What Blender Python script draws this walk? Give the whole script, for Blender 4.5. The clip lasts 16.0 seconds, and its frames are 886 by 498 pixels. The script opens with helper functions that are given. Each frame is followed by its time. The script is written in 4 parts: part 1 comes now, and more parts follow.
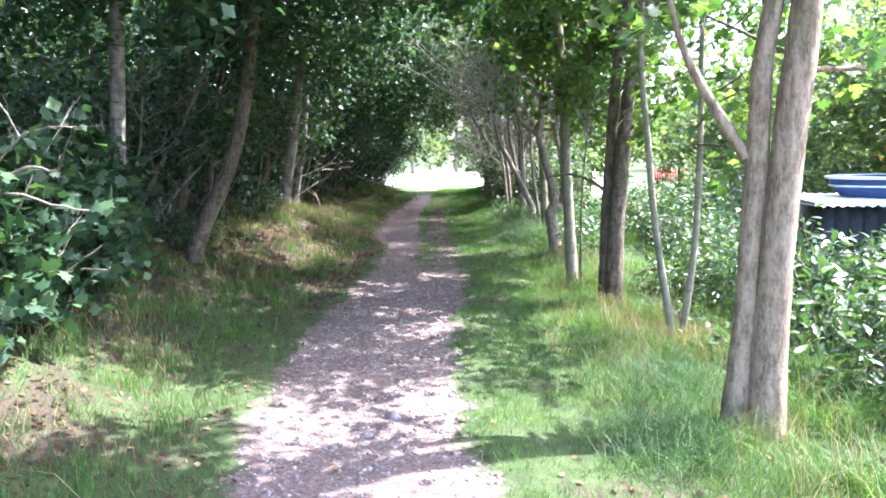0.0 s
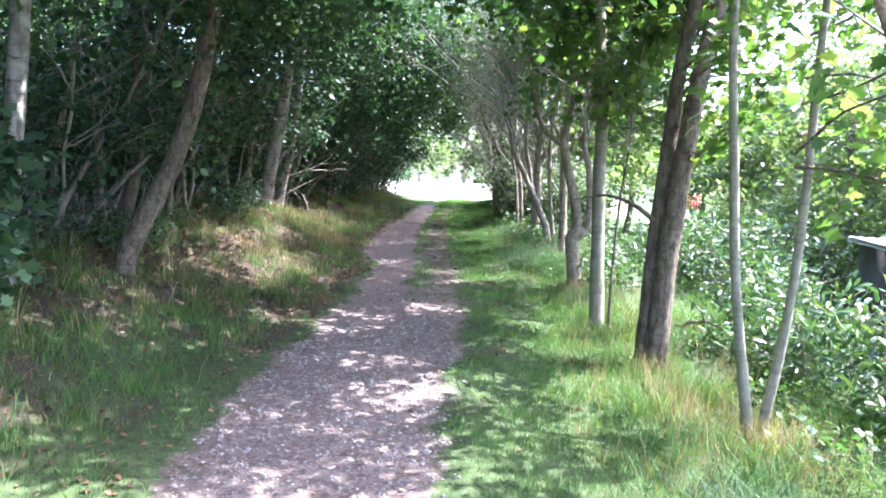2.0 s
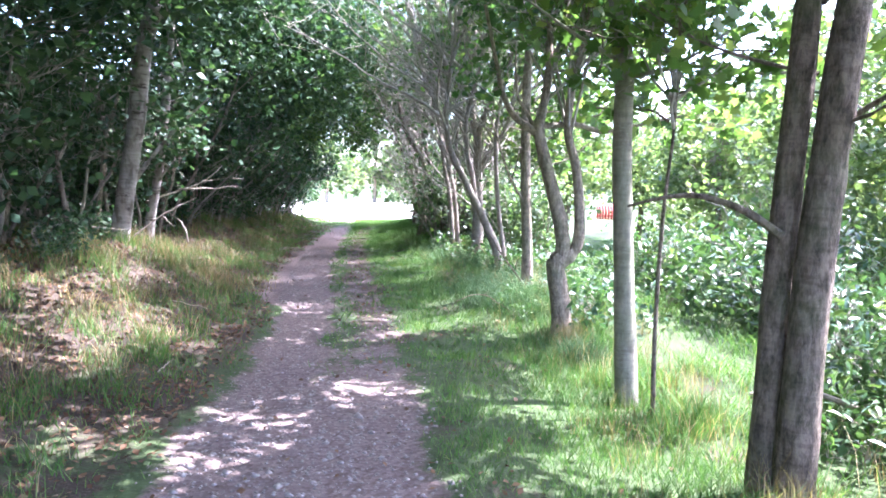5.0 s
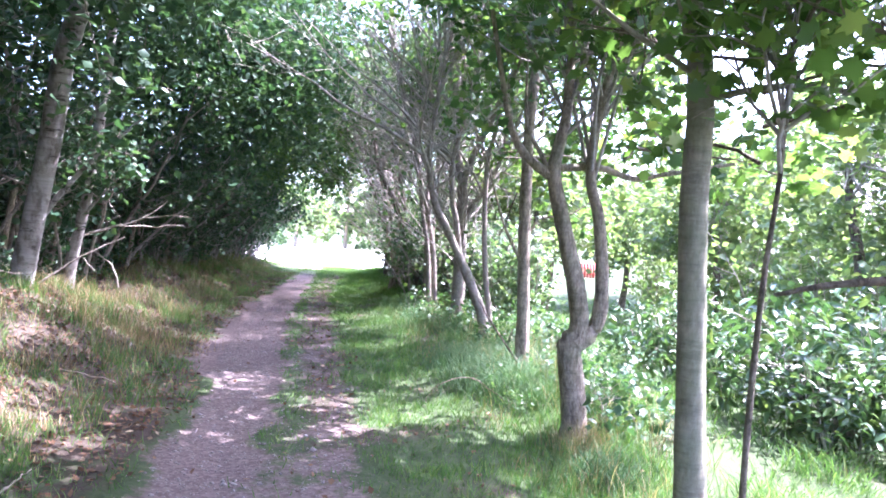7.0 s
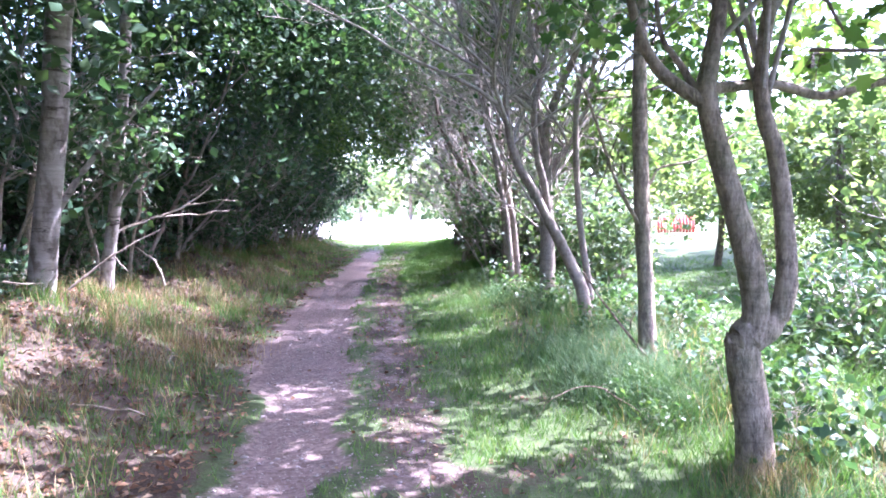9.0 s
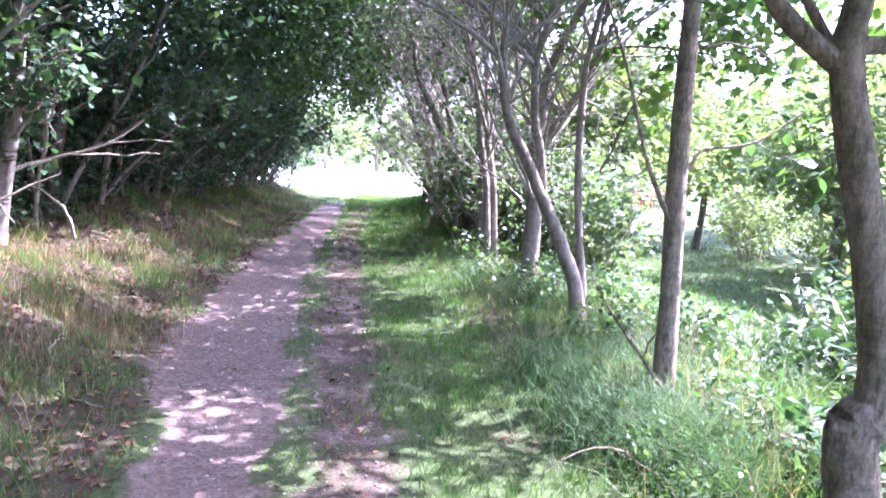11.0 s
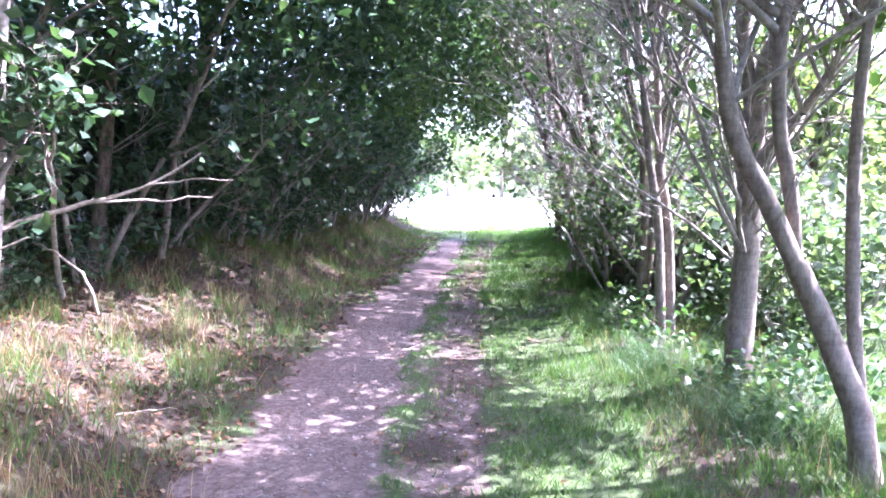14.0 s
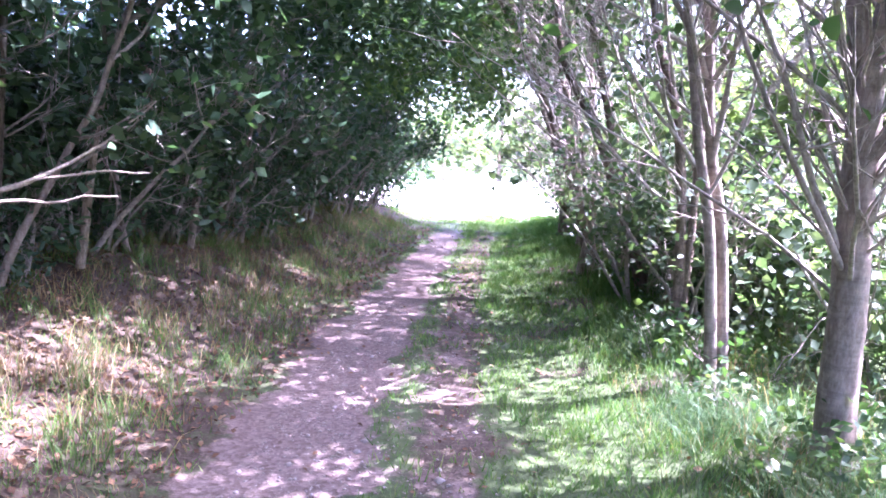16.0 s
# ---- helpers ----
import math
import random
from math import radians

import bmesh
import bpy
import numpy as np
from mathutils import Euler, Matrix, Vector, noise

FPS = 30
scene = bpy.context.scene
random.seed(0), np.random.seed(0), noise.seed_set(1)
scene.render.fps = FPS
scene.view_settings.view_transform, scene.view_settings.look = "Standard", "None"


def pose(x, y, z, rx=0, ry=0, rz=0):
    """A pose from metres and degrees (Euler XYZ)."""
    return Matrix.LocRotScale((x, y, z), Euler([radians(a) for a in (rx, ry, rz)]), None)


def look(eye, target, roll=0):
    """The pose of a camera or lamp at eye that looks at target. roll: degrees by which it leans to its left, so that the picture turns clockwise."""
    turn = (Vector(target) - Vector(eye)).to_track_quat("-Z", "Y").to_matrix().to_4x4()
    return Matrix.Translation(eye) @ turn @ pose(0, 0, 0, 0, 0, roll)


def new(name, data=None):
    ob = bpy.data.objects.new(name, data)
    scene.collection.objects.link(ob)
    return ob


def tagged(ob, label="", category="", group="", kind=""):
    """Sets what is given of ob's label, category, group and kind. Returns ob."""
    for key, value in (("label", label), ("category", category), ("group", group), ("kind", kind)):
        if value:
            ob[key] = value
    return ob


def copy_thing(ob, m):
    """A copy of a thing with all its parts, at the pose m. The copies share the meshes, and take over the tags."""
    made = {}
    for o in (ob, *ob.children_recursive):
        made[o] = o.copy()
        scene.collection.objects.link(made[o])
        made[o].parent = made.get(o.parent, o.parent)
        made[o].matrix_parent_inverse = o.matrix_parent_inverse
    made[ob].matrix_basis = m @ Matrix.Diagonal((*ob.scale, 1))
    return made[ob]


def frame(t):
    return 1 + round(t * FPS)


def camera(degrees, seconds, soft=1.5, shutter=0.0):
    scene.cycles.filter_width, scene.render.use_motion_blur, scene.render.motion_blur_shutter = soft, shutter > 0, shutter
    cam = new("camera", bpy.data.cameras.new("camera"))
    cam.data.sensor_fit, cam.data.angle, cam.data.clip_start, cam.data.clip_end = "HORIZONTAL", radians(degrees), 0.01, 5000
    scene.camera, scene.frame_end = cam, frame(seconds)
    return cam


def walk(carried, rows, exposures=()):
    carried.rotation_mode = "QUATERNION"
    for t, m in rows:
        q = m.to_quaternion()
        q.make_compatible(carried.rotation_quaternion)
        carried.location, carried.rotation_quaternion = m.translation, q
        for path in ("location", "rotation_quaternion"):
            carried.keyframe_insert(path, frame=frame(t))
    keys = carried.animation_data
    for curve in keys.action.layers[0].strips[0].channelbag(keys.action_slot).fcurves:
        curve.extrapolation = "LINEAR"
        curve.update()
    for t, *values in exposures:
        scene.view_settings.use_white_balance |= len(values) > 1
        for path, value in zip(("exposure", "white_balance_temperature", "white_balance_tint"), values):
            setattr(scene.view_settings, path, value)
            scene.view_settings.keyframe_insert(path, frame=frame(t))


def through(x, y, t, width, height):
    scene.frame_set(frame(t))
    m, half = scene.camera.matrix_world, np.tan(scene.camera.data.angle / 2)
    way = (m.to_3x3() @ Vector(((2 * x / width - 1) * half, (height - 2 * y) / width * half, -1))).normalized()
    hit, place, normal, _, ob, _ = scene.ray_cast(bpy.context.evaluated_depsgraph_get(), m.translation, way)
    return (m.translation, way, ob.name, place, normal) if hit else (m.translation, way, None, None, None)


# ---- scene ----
cam = camera(64.0, 16.0, soft=1.75)
PATH = [
    (0, (1.269, -4.64, 1.674), (0.913, -2.69, 1.406), -0.8),
    (0.5, (1.246, -4.198, 1.637), (0.746, -2.29, 1.305), 0.9),
    (1, (1.12, -3.744, 1.64), (0.801, -1.793, 1.335), 1.2),
    (1.5, (1.083, -3.242, 1.621), (0.683, -1.296, 1.394), 0.6),
    (2, (0.992, -2.803, 1.622), (0.627, -0.851, 1.381), 3.2),
    (2.5, (0.834, -2.342, 1.607), (0.524, -0.384, 1.341), 1.9),
    (3, (0.753, -1.896, 1.573), (0.482, 0.073, 1.345), -0.4),
    (5.5, (0.206, 0.468, 1.433), (0.107, 2.461, 1.294), 1.7),
    (6, (0.209, 0.83, 1.454), (0.082, 2.826, 1.445), 2.7),
    (6.5, (0.153, 1.182, 1.444), (0.013, 3.176, 1.396), 3.7),
    (7, (0.064, 1.617, 1.461), (0.024, 3.616, 1.426), 3.8),
    (7.5, (0.045, 1.973, 1.453), (-0.067, 3.966, 1.322), 2.4),
    (8, (0.056, 2.344, 1.445), (-0.239, 4.318, 1.315), 2.0),
    (8.5, (-0.121, 2.724, 1.487), (-0.465, 4.685, 1.293), 1.5),
    (9, (-0.194, 3.075, 1.467), (-0.417, 5.058, 1.331), -0.6),
    (9.2, (-0.25, 3.24, 1.46), (-0.453, 5.22, 1.266), 0.5),
    (11.3, (-0.431, 4.605, 1.58), (-0.551, 6.584, 1.316), 4.3),
    (11.5, (-0.461, 4.781, 1.582), (-0.696, 6.75, 1.325), 3.4),
    (12, (-0.553, 5.192, 1.605), (-0.787, 7.15, 1.274), 3.8),
    (12.5, (-0.527, 5.632, 1.616), (-0.79, 7.605, 1.415), 2.8),
    (13, (-0.602, 5.984, 1.616), (-1.081, 7.915, 1.415), 2.6),
    (13.5, (-0.706, 6.407, 1.665), (-1.204, 8.334, 1.469), 3.1),
    (14, (-0.81, 6.807, 1.644), (-1.274, 8.74, 1.428), 2.3),
    (14.5, (-0.908, 7.168, 1.663), (-1.524, 9.054, 1.409), 3.1),
    (15, (-1.04, 7.509, 1.698), (-1.535, 9.438, 1.518), 1.9),
    (15.5, (-1.107, 7.896, 1.671), (-1.476, 9.854, 1.495), 3.4),
    (16, (-1.096, 8.258, 1.696), (-1.546, 10.189, 1.433), 2.4),
]
walk(cam, [(t, look(eye, target, roll)) for t, eye, target, roll in PATH],
     exposures=((0, 3.35, 5700, 17), (3, 3.68, 5450, 19), (5.5, 3.9, 5400, 29), (9, 3.95, 5300, 39), (12, 4.05, 5350, 41), (13.5, 4.22, 5300, 40), (16, 4.42, 5300, 49)))

# ---- light ----
SUN_DIR = Vector((0.68, 0.27, 1.04)).normalized()
sun_data = bpy.data.lights.new("sun", "SUN")
sun_data.energy, sun_data.angle, sun_data.color = 3.7, radians(0.6), (1.0, 0.96, 0.89)
sun = new("sun", sun_data)
sun.matrix_world = look(SUN_DIR * 60, (0, 0, 0))
world = bpy.data.worlds.new("sky")
scene.world = world
world.use_nodes = True
sky = world.node_tree.nodes.new("ShaderNodeTexSky")
sky.sky_type, sky.sun_disc = "NISHITA", False
sky.sun_elevation = math.asin(SUN_DIR.z)
sky.sun_rotation = math.atan2(SUN_DIR.x, SUN_DIR.y)
sky.dust_density, sky.air_density = 3.0, 1.0
background = world.node_tree.nodes["Background"]
world.node_tree.links.new(sky.outputs[0], background.inputs[0])
background.inputs[1].default_value = 0.15

# ---- materials ----


def material(name, rough=0.8, spec=0.3):
    mat = bpy.data.materials.new(name)
    mat.use_nodes = True
    bsdf = mat.node_tree.nodes["Principled BSDF"]
    bsdf.inputs["Roughness"].default_value = rough
    bsdf.inputs["Specular IOR Level"].default_value = spec
    return mat, mat.node_tree.nodes, mat.node_tree.links, bsdf


def ramp(nodes, links, source, stops):
    node = nodes.new("ShaderNodeValToRGB")
    while len(node.color_ramp.elements) < len(stops):
        node.color_ramp.elements.new(0.5)
    for element, (at, colour) in zip(node.color_ramp.elements, stops):
        element.position, element.color = at, (*colour, 1)
    links.new(source, node.inputs[0])
    return node.outputs[0]


def texture(nodes, links, scale, detail=4.0, stretch=(1, 1, 1), rough=0.6, space="Object"):
    coords, mapping = nodes.new("ShaderNodeTexCoord"), nodes.new("ShaderNodeMapping")
    mapping.inputs["Scale"].default_value = stretch
    links.new(coords.outputs[space], mapping.inputs[0])
    node = nodes.new("ShaderNodeTexNoise")
    node.inputs["Scale"].default_value, node.inputs["Detail"].default_value = scale, detail
    node.inputs["Roughness"].default_value = rough
    links.new(mapping.outputs[0], node.inputs[0])
    return node.outputs[0]


def mix(nodes, links, factor, a, b, mode="MIX"):
    node = nodes.new("ShaderNodeMix")
    node.data_type, node.blend_type = "RGBA", mode
    for socket, value in ((node.inputs[0], factor), (node.inputs[6], a), (node.inputs[7], b)):
        if isinstance(value, (int, float)):
            socket.default_value = value
        elif isinstance(value, tuple):
            socket.default_value = (*value, 1)
        else:
            links.new(value, socket)
    return node.outputs[2]


def bump(nodes, links, bsdf, height, strength, distance=0.02):
    node = nodes.new("ShaderNodeBump")
    node.inputs["Strength"].default_value, node.inputs["Distance"].default_value = strength, distance
    links.new(height, node.inputs["Height"])
    links.new(node.outputs[0], bsdf.inputs["Normal"])


def leaf_material(name, stops, through=0.4, rough=0.45, spec=0.4):
    """Leaves: each island has its own green; light comes through the blade."""
    mat, nodes, links, bsdf = material(name, rough, spec)
    geo = nodes.new("ShaderNodeNewGeometry")
    colour = ramp(nodes, links, geo.outputs["Random Per Island"], stops)
    blotch = ramp(nodes, links, texture(nodes, links, 1.3, 2), ((0.35, (0.75, 0.8, 0.75)), (0.7, (1.15, 1.1, 1.0))))
    colour = mix(nodes, links, 1.0, colour, blotch, "MULTIPLY")
    links.new(colour, bsdf.inputs["Base Color"])
    trans = nodes.new("ShaderNodeBsdfTranslucent")
    bright = mix(nodes, links, 1.0, colour, (1.4, 1.55, 0.75), "MULTIPLY")
    links.new(bright, trans.inputs[0])
    both = nodes.new("ShaderNodeMixShader")
    both.inputs[0].default_value = through
    links.new(bsdf.outputs[0], both.inputs[1])
    links.new(trans.outputs[0], both.inputs[2])
    links.new(both.outputs[0], nodes["Material Output"].inputs[0])
    return mat


def bark_material(name, dark, light, moss=(0.10, 0.13, 0.05), moss_amount=0.35, relief=0.6, plates=9.0, ringed=0.5):
    mat, nodes, links, bsdf = material(name, 0.9, 0.15)
    furrow = texture(nodes, links, plates, 8, (3.2, 3.2, 1.1), 0.72)
    grain = texture(nodes, links, 60, 5, (1, 1, 0.5))
    patch = texture(nodes, links, 3.5, 5)
    colour = ramp(nodes, links, furrow, ((0.40, dark), (0.58, light)))
    colour = mix(nodes, links, 0.35, colour, ramp(nodes, links, grain, ((0.3, dark), (0.7, light))))
    rings = texture(nodes, links, 20, 5, (0.3, 0.3, 1.5), 0.7)
    colour = mix(nodes, links, ringed, colour, ramp(nodes, links, rings, ((0.36, (0.45, 0.42, 0.40)), (0.5, (1, 1, 1)), (0.66, (1.25, 1.22, 1.18)))), "MULTIPLY")
    cover = ramp(nodes, links, patch, ((0.45, (0, 0, 0)), (0.72, (moss_amount,) * 3)))
    colour = mix(nodes, links, cover, colour, moss)
    links.new(colour, bsdf.inputs["Base Color"])
    bump(nodes, links, bsdf, mix(nodes, links, 0.35, furrow, grain), relief, 0.035)
    return mat


def birch_material(name):
    mat, nodes, links, bsdf = material(name, 0.75, 0.25)
    bands = texture(nodes, links, 5, 5, (0.6, 0.6, 3.2), 0.75)
    cracks = texture(nodes, links, 5, 5, (2, 2, 1))
    colour = ramp(nodes, links, bands, ((0.34, (0.06, 0.05, 0.045)), (0.42, (0.27, 0.24, 0.215)), (0.75, (0.45, 0.415, 0.39))))
    dirt = ramp(nodes, links, cracks, ((0.38, (0.3, 0.27, 0.23)), (0.54, (1, 1, 1))))
    colour = mix(nodes, links, 0.8, colour, dirt, "MULTIPLY")
    links.new(colour, bsdf.inputs["Base Color"])
    bump(nodes, links, bsdf, bands, 0.35)
    return mat


def plain_material(name, colour, rough=0.7, vary=0.25, scale=6.0, metal=0.0):
    mat, nodes, links, bsdf = material(name, rough, 0.4)
    dark = tuple(c * (1 - vary) for c in colour)
    light = tuple(min(1, c * (1 + vary)) for c in colour)
    grain = texture(nodes, links, scale, 6)
    links.new(ramp(nodes, links, grain, ((0.3, dark), (0.7, light))), bsdf.inputs["Base Color"])
    bsdf.inputs["Metallic"].default_value = metal
    bump(nodes, links, bsdf, grain, 0.2, 0.01)
    return mat


def ground_material():
    mat, nodes, links, bsdf = material("ground_soil", 0.95, 0.15)
    zone = {}
    for key in ("path", "litter", "pale_glare"):
        node = nodes.new("ShaderNodeAttribute")
        node.attribute_name = key
        zone[key] = node.outputs["Fac"]
    fine, mid, wide = (texture(nodes, links, s, 6) for s in (70, 14, 1.6))
    pebbles = nodes.new("ShaderNodeTexVoronoi")
    pebbles.inputs["Scale"].default_value = 42
    coords = nodes.new("ShaderNodeTexCoord")
    links.new(coords.outputs["Object"], pebbles.inputs[0])
    gravel = ramp(nodes, links, mid, ((0.3, (0.080, 0.056, 0.049)), (0.7, (0.155, 0.115, 0.104))))
    gravel = mix(nodes, links, 0.45, gravel, ramp(nodes, links, pebbles.outputs["Color"], ((0.1, (0.065, 0.046, 0.041)), (0.9, (0.24, 0.185, 0.17)))))
    turf = ramp(nodes, links, mid, ((0.3, (0.032, 0.046, 0.020)), (0.7, (0.066, 0.088, 0.036))))
    humus = ramp(nodes, links, fine, ((0.3, (0.032, 0.024, 0.019)), (0.55, (0.06, 0.045, 0.034)), (0.75, (0.11, 0.085, 0.063))))
    # pale clearing surface, with the sun's glare lifted into its near-white colour
    pale_glare = ramp(nodes, links, wide, ((0.3, (0.62, 0.58, 0.50)), (0.7, (0.74, 0.71, 0.64))))

    rough_edge = texture(nodes, links, 5.5, 8, (1, 1, 1), 0.75)

    def edge(value, spread):
        add, clamp = nodes.new("ShaderNodeMath"), nodes.new("ShaderNodeMapRange")
        scaled = nodes.new("ShaderNodeMath")
        scaled.operation, scaled.inputs[1].default_value = "MULTIPLY_ADD", spread
        scaled.inputs[2].default_value = -spread / 2
        links.new(rough_edge, scaled.inputs[0])
        links.new(value, add.inputs[0])
        links.new(scaled.outputs[0], add.inputs[1])
        clamp.inputs[1].default_value, clamp.inputs[2].default_value = 0.35, 0.65
        links.new(add.outputs[0], clamp.inputs[0])
        return clamp.outputs[0]

    colour = mix(nodes, links, edge(zone["litter"], 1.6), turf, humus)
    colour = mix(nodes, links, edge(zone["path"], 1.8), colour, gravel)
    colour = mix(nodes, links, zone["pale_glare"], colour, pale_glare)
    links.new(colour, bsdf.inputs["Base Color"])
    bump(nodes, links, bsdf, mix(nodes, links, 0.5, fine, pebbles.outputs["Distance"]), 0.5, 0.015)
    return mat


GROUND = ground_material()
BARK_GREY = bark_material("bark_grey_brown", (0.10, 0.077, 0.060), (0.39, 0.315, 0.245), relief=1.0)
BARK_TAN = bark_material("bark_tan", (0.12, 0.080, 0.056), (0.44, 0.325, 0.235), moss_amount=0.25, relief=0.8, plates=6, ringed=0.2)
BARK_DARK = bark_material("bark_dark_brown", (0.04, 0.03, 0.024), (0.23, 0.175, 0.14), relief=1.0, plates=7)
BARK_SMOOTH = bark_material("bark_smooth_grey", (0.15, 0.135, 0.10), (0.29, 0.26, 0.20), moss_amount=0.5, relief=0.2, plates=5)
BARK_PALE = bark_material("bark_pale_grey", (0.13, 0.10, 0.082), (0.30, 0.252, 0.212), moss_amount=0.2, relief=0.3)
TWIG = bark_material("twig_grey", (0.18, 0.155, 0.13), (0.42, 0.37, 0.325), moss_amount=0.15, relief=0.2)
DEAD_WOOD = bark_material("dead_wood_bleached", (0.16, 0.13, 0.10), (0.36, 0.31, 0.26), moss_amount=0.1, relief=0.3)
BIRCH = birch_material("bark_birch")
LEAF_DARK = leaf_material("leaf_dark_green", ((0.0, (0.026, 0.060, 0.034)), (0.6, (0.046, 0.094, 0.048)), (1.0, (0.085, 0.138, 0.066))), 0.30, 0.5, 0.38)
LEAF_MID = leaf_material("leaf_mid_green", ((0.0, (0.032, 0.070, 0.028)), (0.6, (0.058, 0.112, 0.042)), (1.0, (0.11, 0.16, 0.055))), 0.48)
LEAF_GREY = leaf_material("leaf_grey_green", ((0.0, (0.045, 0.080, 0.042)), (0.6, (0.080, 0.122, 0.068)), (1.0, (0.15, 0.185, 0.11))), 0.42, 0.5, 0.4)
LEAF_FRESH = leaf_material("leaf_fresh_green", ((0.0, (0.055, 0.105, 0.03)), (0.7, (0.10, 0.165, 0.05)), (1.0, (0.18, 0.21, 0.07))), 0.58)
# green with overexposed sun and haze painted in as a paler base colour
LEAF_GLARE = leaf_material("leaf_glare_green", ((0.0, (0.10, 0.15, 0.07)), (0.7, (0.16, 0.21, 0.10)), (1.0, (0.22, 0.25, 0.14))), 0.45)
LEAF_GLOSSY = leaf_material("leaf_glossy_evergreen", ((0.0, (0.035, 0.075, 0.035)), (0.7, (0.07, 0.125, 0.05)), (1.0, (0.15, 0.2, 0.075))), 0.25, 0.28, 0.6)
LEAF_RUST = leaf_material("leaf_rust_orange", ((0.0, (0.30, 0.08, 0.02)), (0.6, (0.42, 0.16, 0.05)), (1.0, (0.30, 0.24, 0.08))), 0.4)
GRASS = leaf_material("grass_green", ((0.0, (0.048, 0.112, 0.028)), (0.75, (0.092, 0.172, 0.046)), (1.0, (0.17, 0.20, 0.08))), 0.35, 0.6, 0.25)
GRASS_BLUE = leaf_material("grass_blue_green", ((0.0, (0.030, 0.075, 0.030)), (0.7, (0.055, 0.108, 0.044)), (1.0, (0.11, 0.15, 0.08))), 0.28, 0.65, 0.25)
GRASS_DRY = leaf_material("grass_straw", ((0.0, (0.115, 0.075, 0.045)), (0.5, (0.21, 0.15, 0.092)), (1.0, (0.40, 0.32, 0.205))), 0.3, 0.7, 0.2)
LITTER = leaf_material("leaf_litter", ((0.0, (0.065, 0.034, 0.021)), (0.5, (0.115, 0.062, 0.038)), (0.85, (0.165, 0.095, 0.06)), (1.0, (0.26, 0.19, 0.135))), 0.1, 0.8, 0.2)
STONE = plain_material("stone_pale", (0.21, 0.18, 0.17), 0.85, 0.4, 20)
SHED_WALL = plain_material("shed_dark_boards", (0.035, 0.035, 0.038), 0.8, 0.4, 12)
SHED_ROOF = plain_material("roof_white_sheet", (0.78, 0.78, 0.76), 0.6, 0.08, 5)
BLUE_PAINT = plain_material("paint_dark_blue", (0.03, 0.06, 0.17), 0.5, 0.2, 5)
RED_PAINT = plain_material("paint_red", (0.55, 0.07, 0.05), 0.6, 0.2, 5)

# ---- shape helpers ----
rng = np.random.default_rng(7)


def part(name, verts, faces, mat, parent=None, label="", smooth=True):
    """Links one mesh, from arrays of corners and faces, under a thing or a part."""
    mesh = bpy.data.meshes.new(name)
    verts = np.asarray(verts, dtype=np.float32)
    faces = list(faces) if not isinstance(faces, np.ndarray) else faces
    if isinstance(faces, np.ndarray):
        count, size = faces.shape
        mesh.vertices.add(len(verts))
        mesh.vertices.foreach_set("co", verts.ravel())
        mesh.loops.add(count * size)
        mesh.loops.foreach_set("vertex_index", faces.astype(np.int32).ravel())
        mesh.polygons.add(count)
        mesh.polygons.foreach_set("loop_start", np.arange(0, count * size, size, dtype=np.int32))
        mesh.update(calc_edges=True)
    else:
        mesh.from_pydata(verts.tolist(), [], faces)
    if smooth:
        mesh.polygons.foreach_set("use_smooth", np.ones(len(mesh.polygons), dtype=bool))
    mesh.materials.append(mat)
    ob = new(name, mesh)
    ob.parent = parent
    if label:
        tagged(ob, label)
    return ob


def thing(name, at, label, category, group="", kind=""):
    ob = new(name)
    ob.location = at
    return tagged(ob, label, category, group, kind)


def step(x, a, b):
    k = np.clip((np.asarray(x, dtype=float) - a) / (b - a), 0, 1)
    return k * k * (3 - 2 * k)


# the path's left edge, by y
EDGE_Y = (-30, -6, -1, 0, 1.4, 3, 5, 7.4, 8.2, 10.3, 12, 14.2, 15.6, 17.2, 20.7, 28, 60)
EDGE_X = (6.0, 0.5, -0.56, -0.8, -1.1, -1.27, -1.53, -1.9, -2.12, -2.6, -2.95, -3.35, -3.63, -3.9, -4.4, -5.4, -9)


def aside(x, y):
    """Metres to the right of the path's left edge."""
    return np.asarray(x) - np.interp(y, EDGE_Y, EDGE_X)


def ripple(x, y, size, amount):
    return amount * (np.sin(x / size * 2.1 + 1.3 * np.sin(y / size * 1.7)) + np.sin(y / size * 2.6 + 1.1 * np.sin(x / size * 1.9 + 2))) / 2


def height(x, y):
    """The ground: flat path, a bank on one side, a low rise and then a dip on the other."""
    x, y = np.asarray(x, dtype=float), np.asarray(y, dtype=float)
    u = aside(x, y)
    fade = 1 - step(y, 24, 30)
    z = 0.62 * step(-u, 0.5, 2.4) * (0.85 + ripple(x, y, 2.5, 0.3)) * fade
    z = z + 0.16 * step(u, 1.5, 3.0) * step(y, 6.0, 8.5) * fade * (1 - step(u, 3.6, 5.0))
    z = z - 0.07 * step(u, 1.5, 2.8) * (1 - step(y, 5.5, 8.0)) * step(y, -30, -10)
    z = z - 0.45 * step(u, 4.2, 8.0) * fade
    z = z - 0.03 * path_mask(x, y)
    return z + ripple(x, y, 0.45, 0.018) * (1 - 0.7 * path_mask(x, y)) * (1 - step(y, 22, 28))


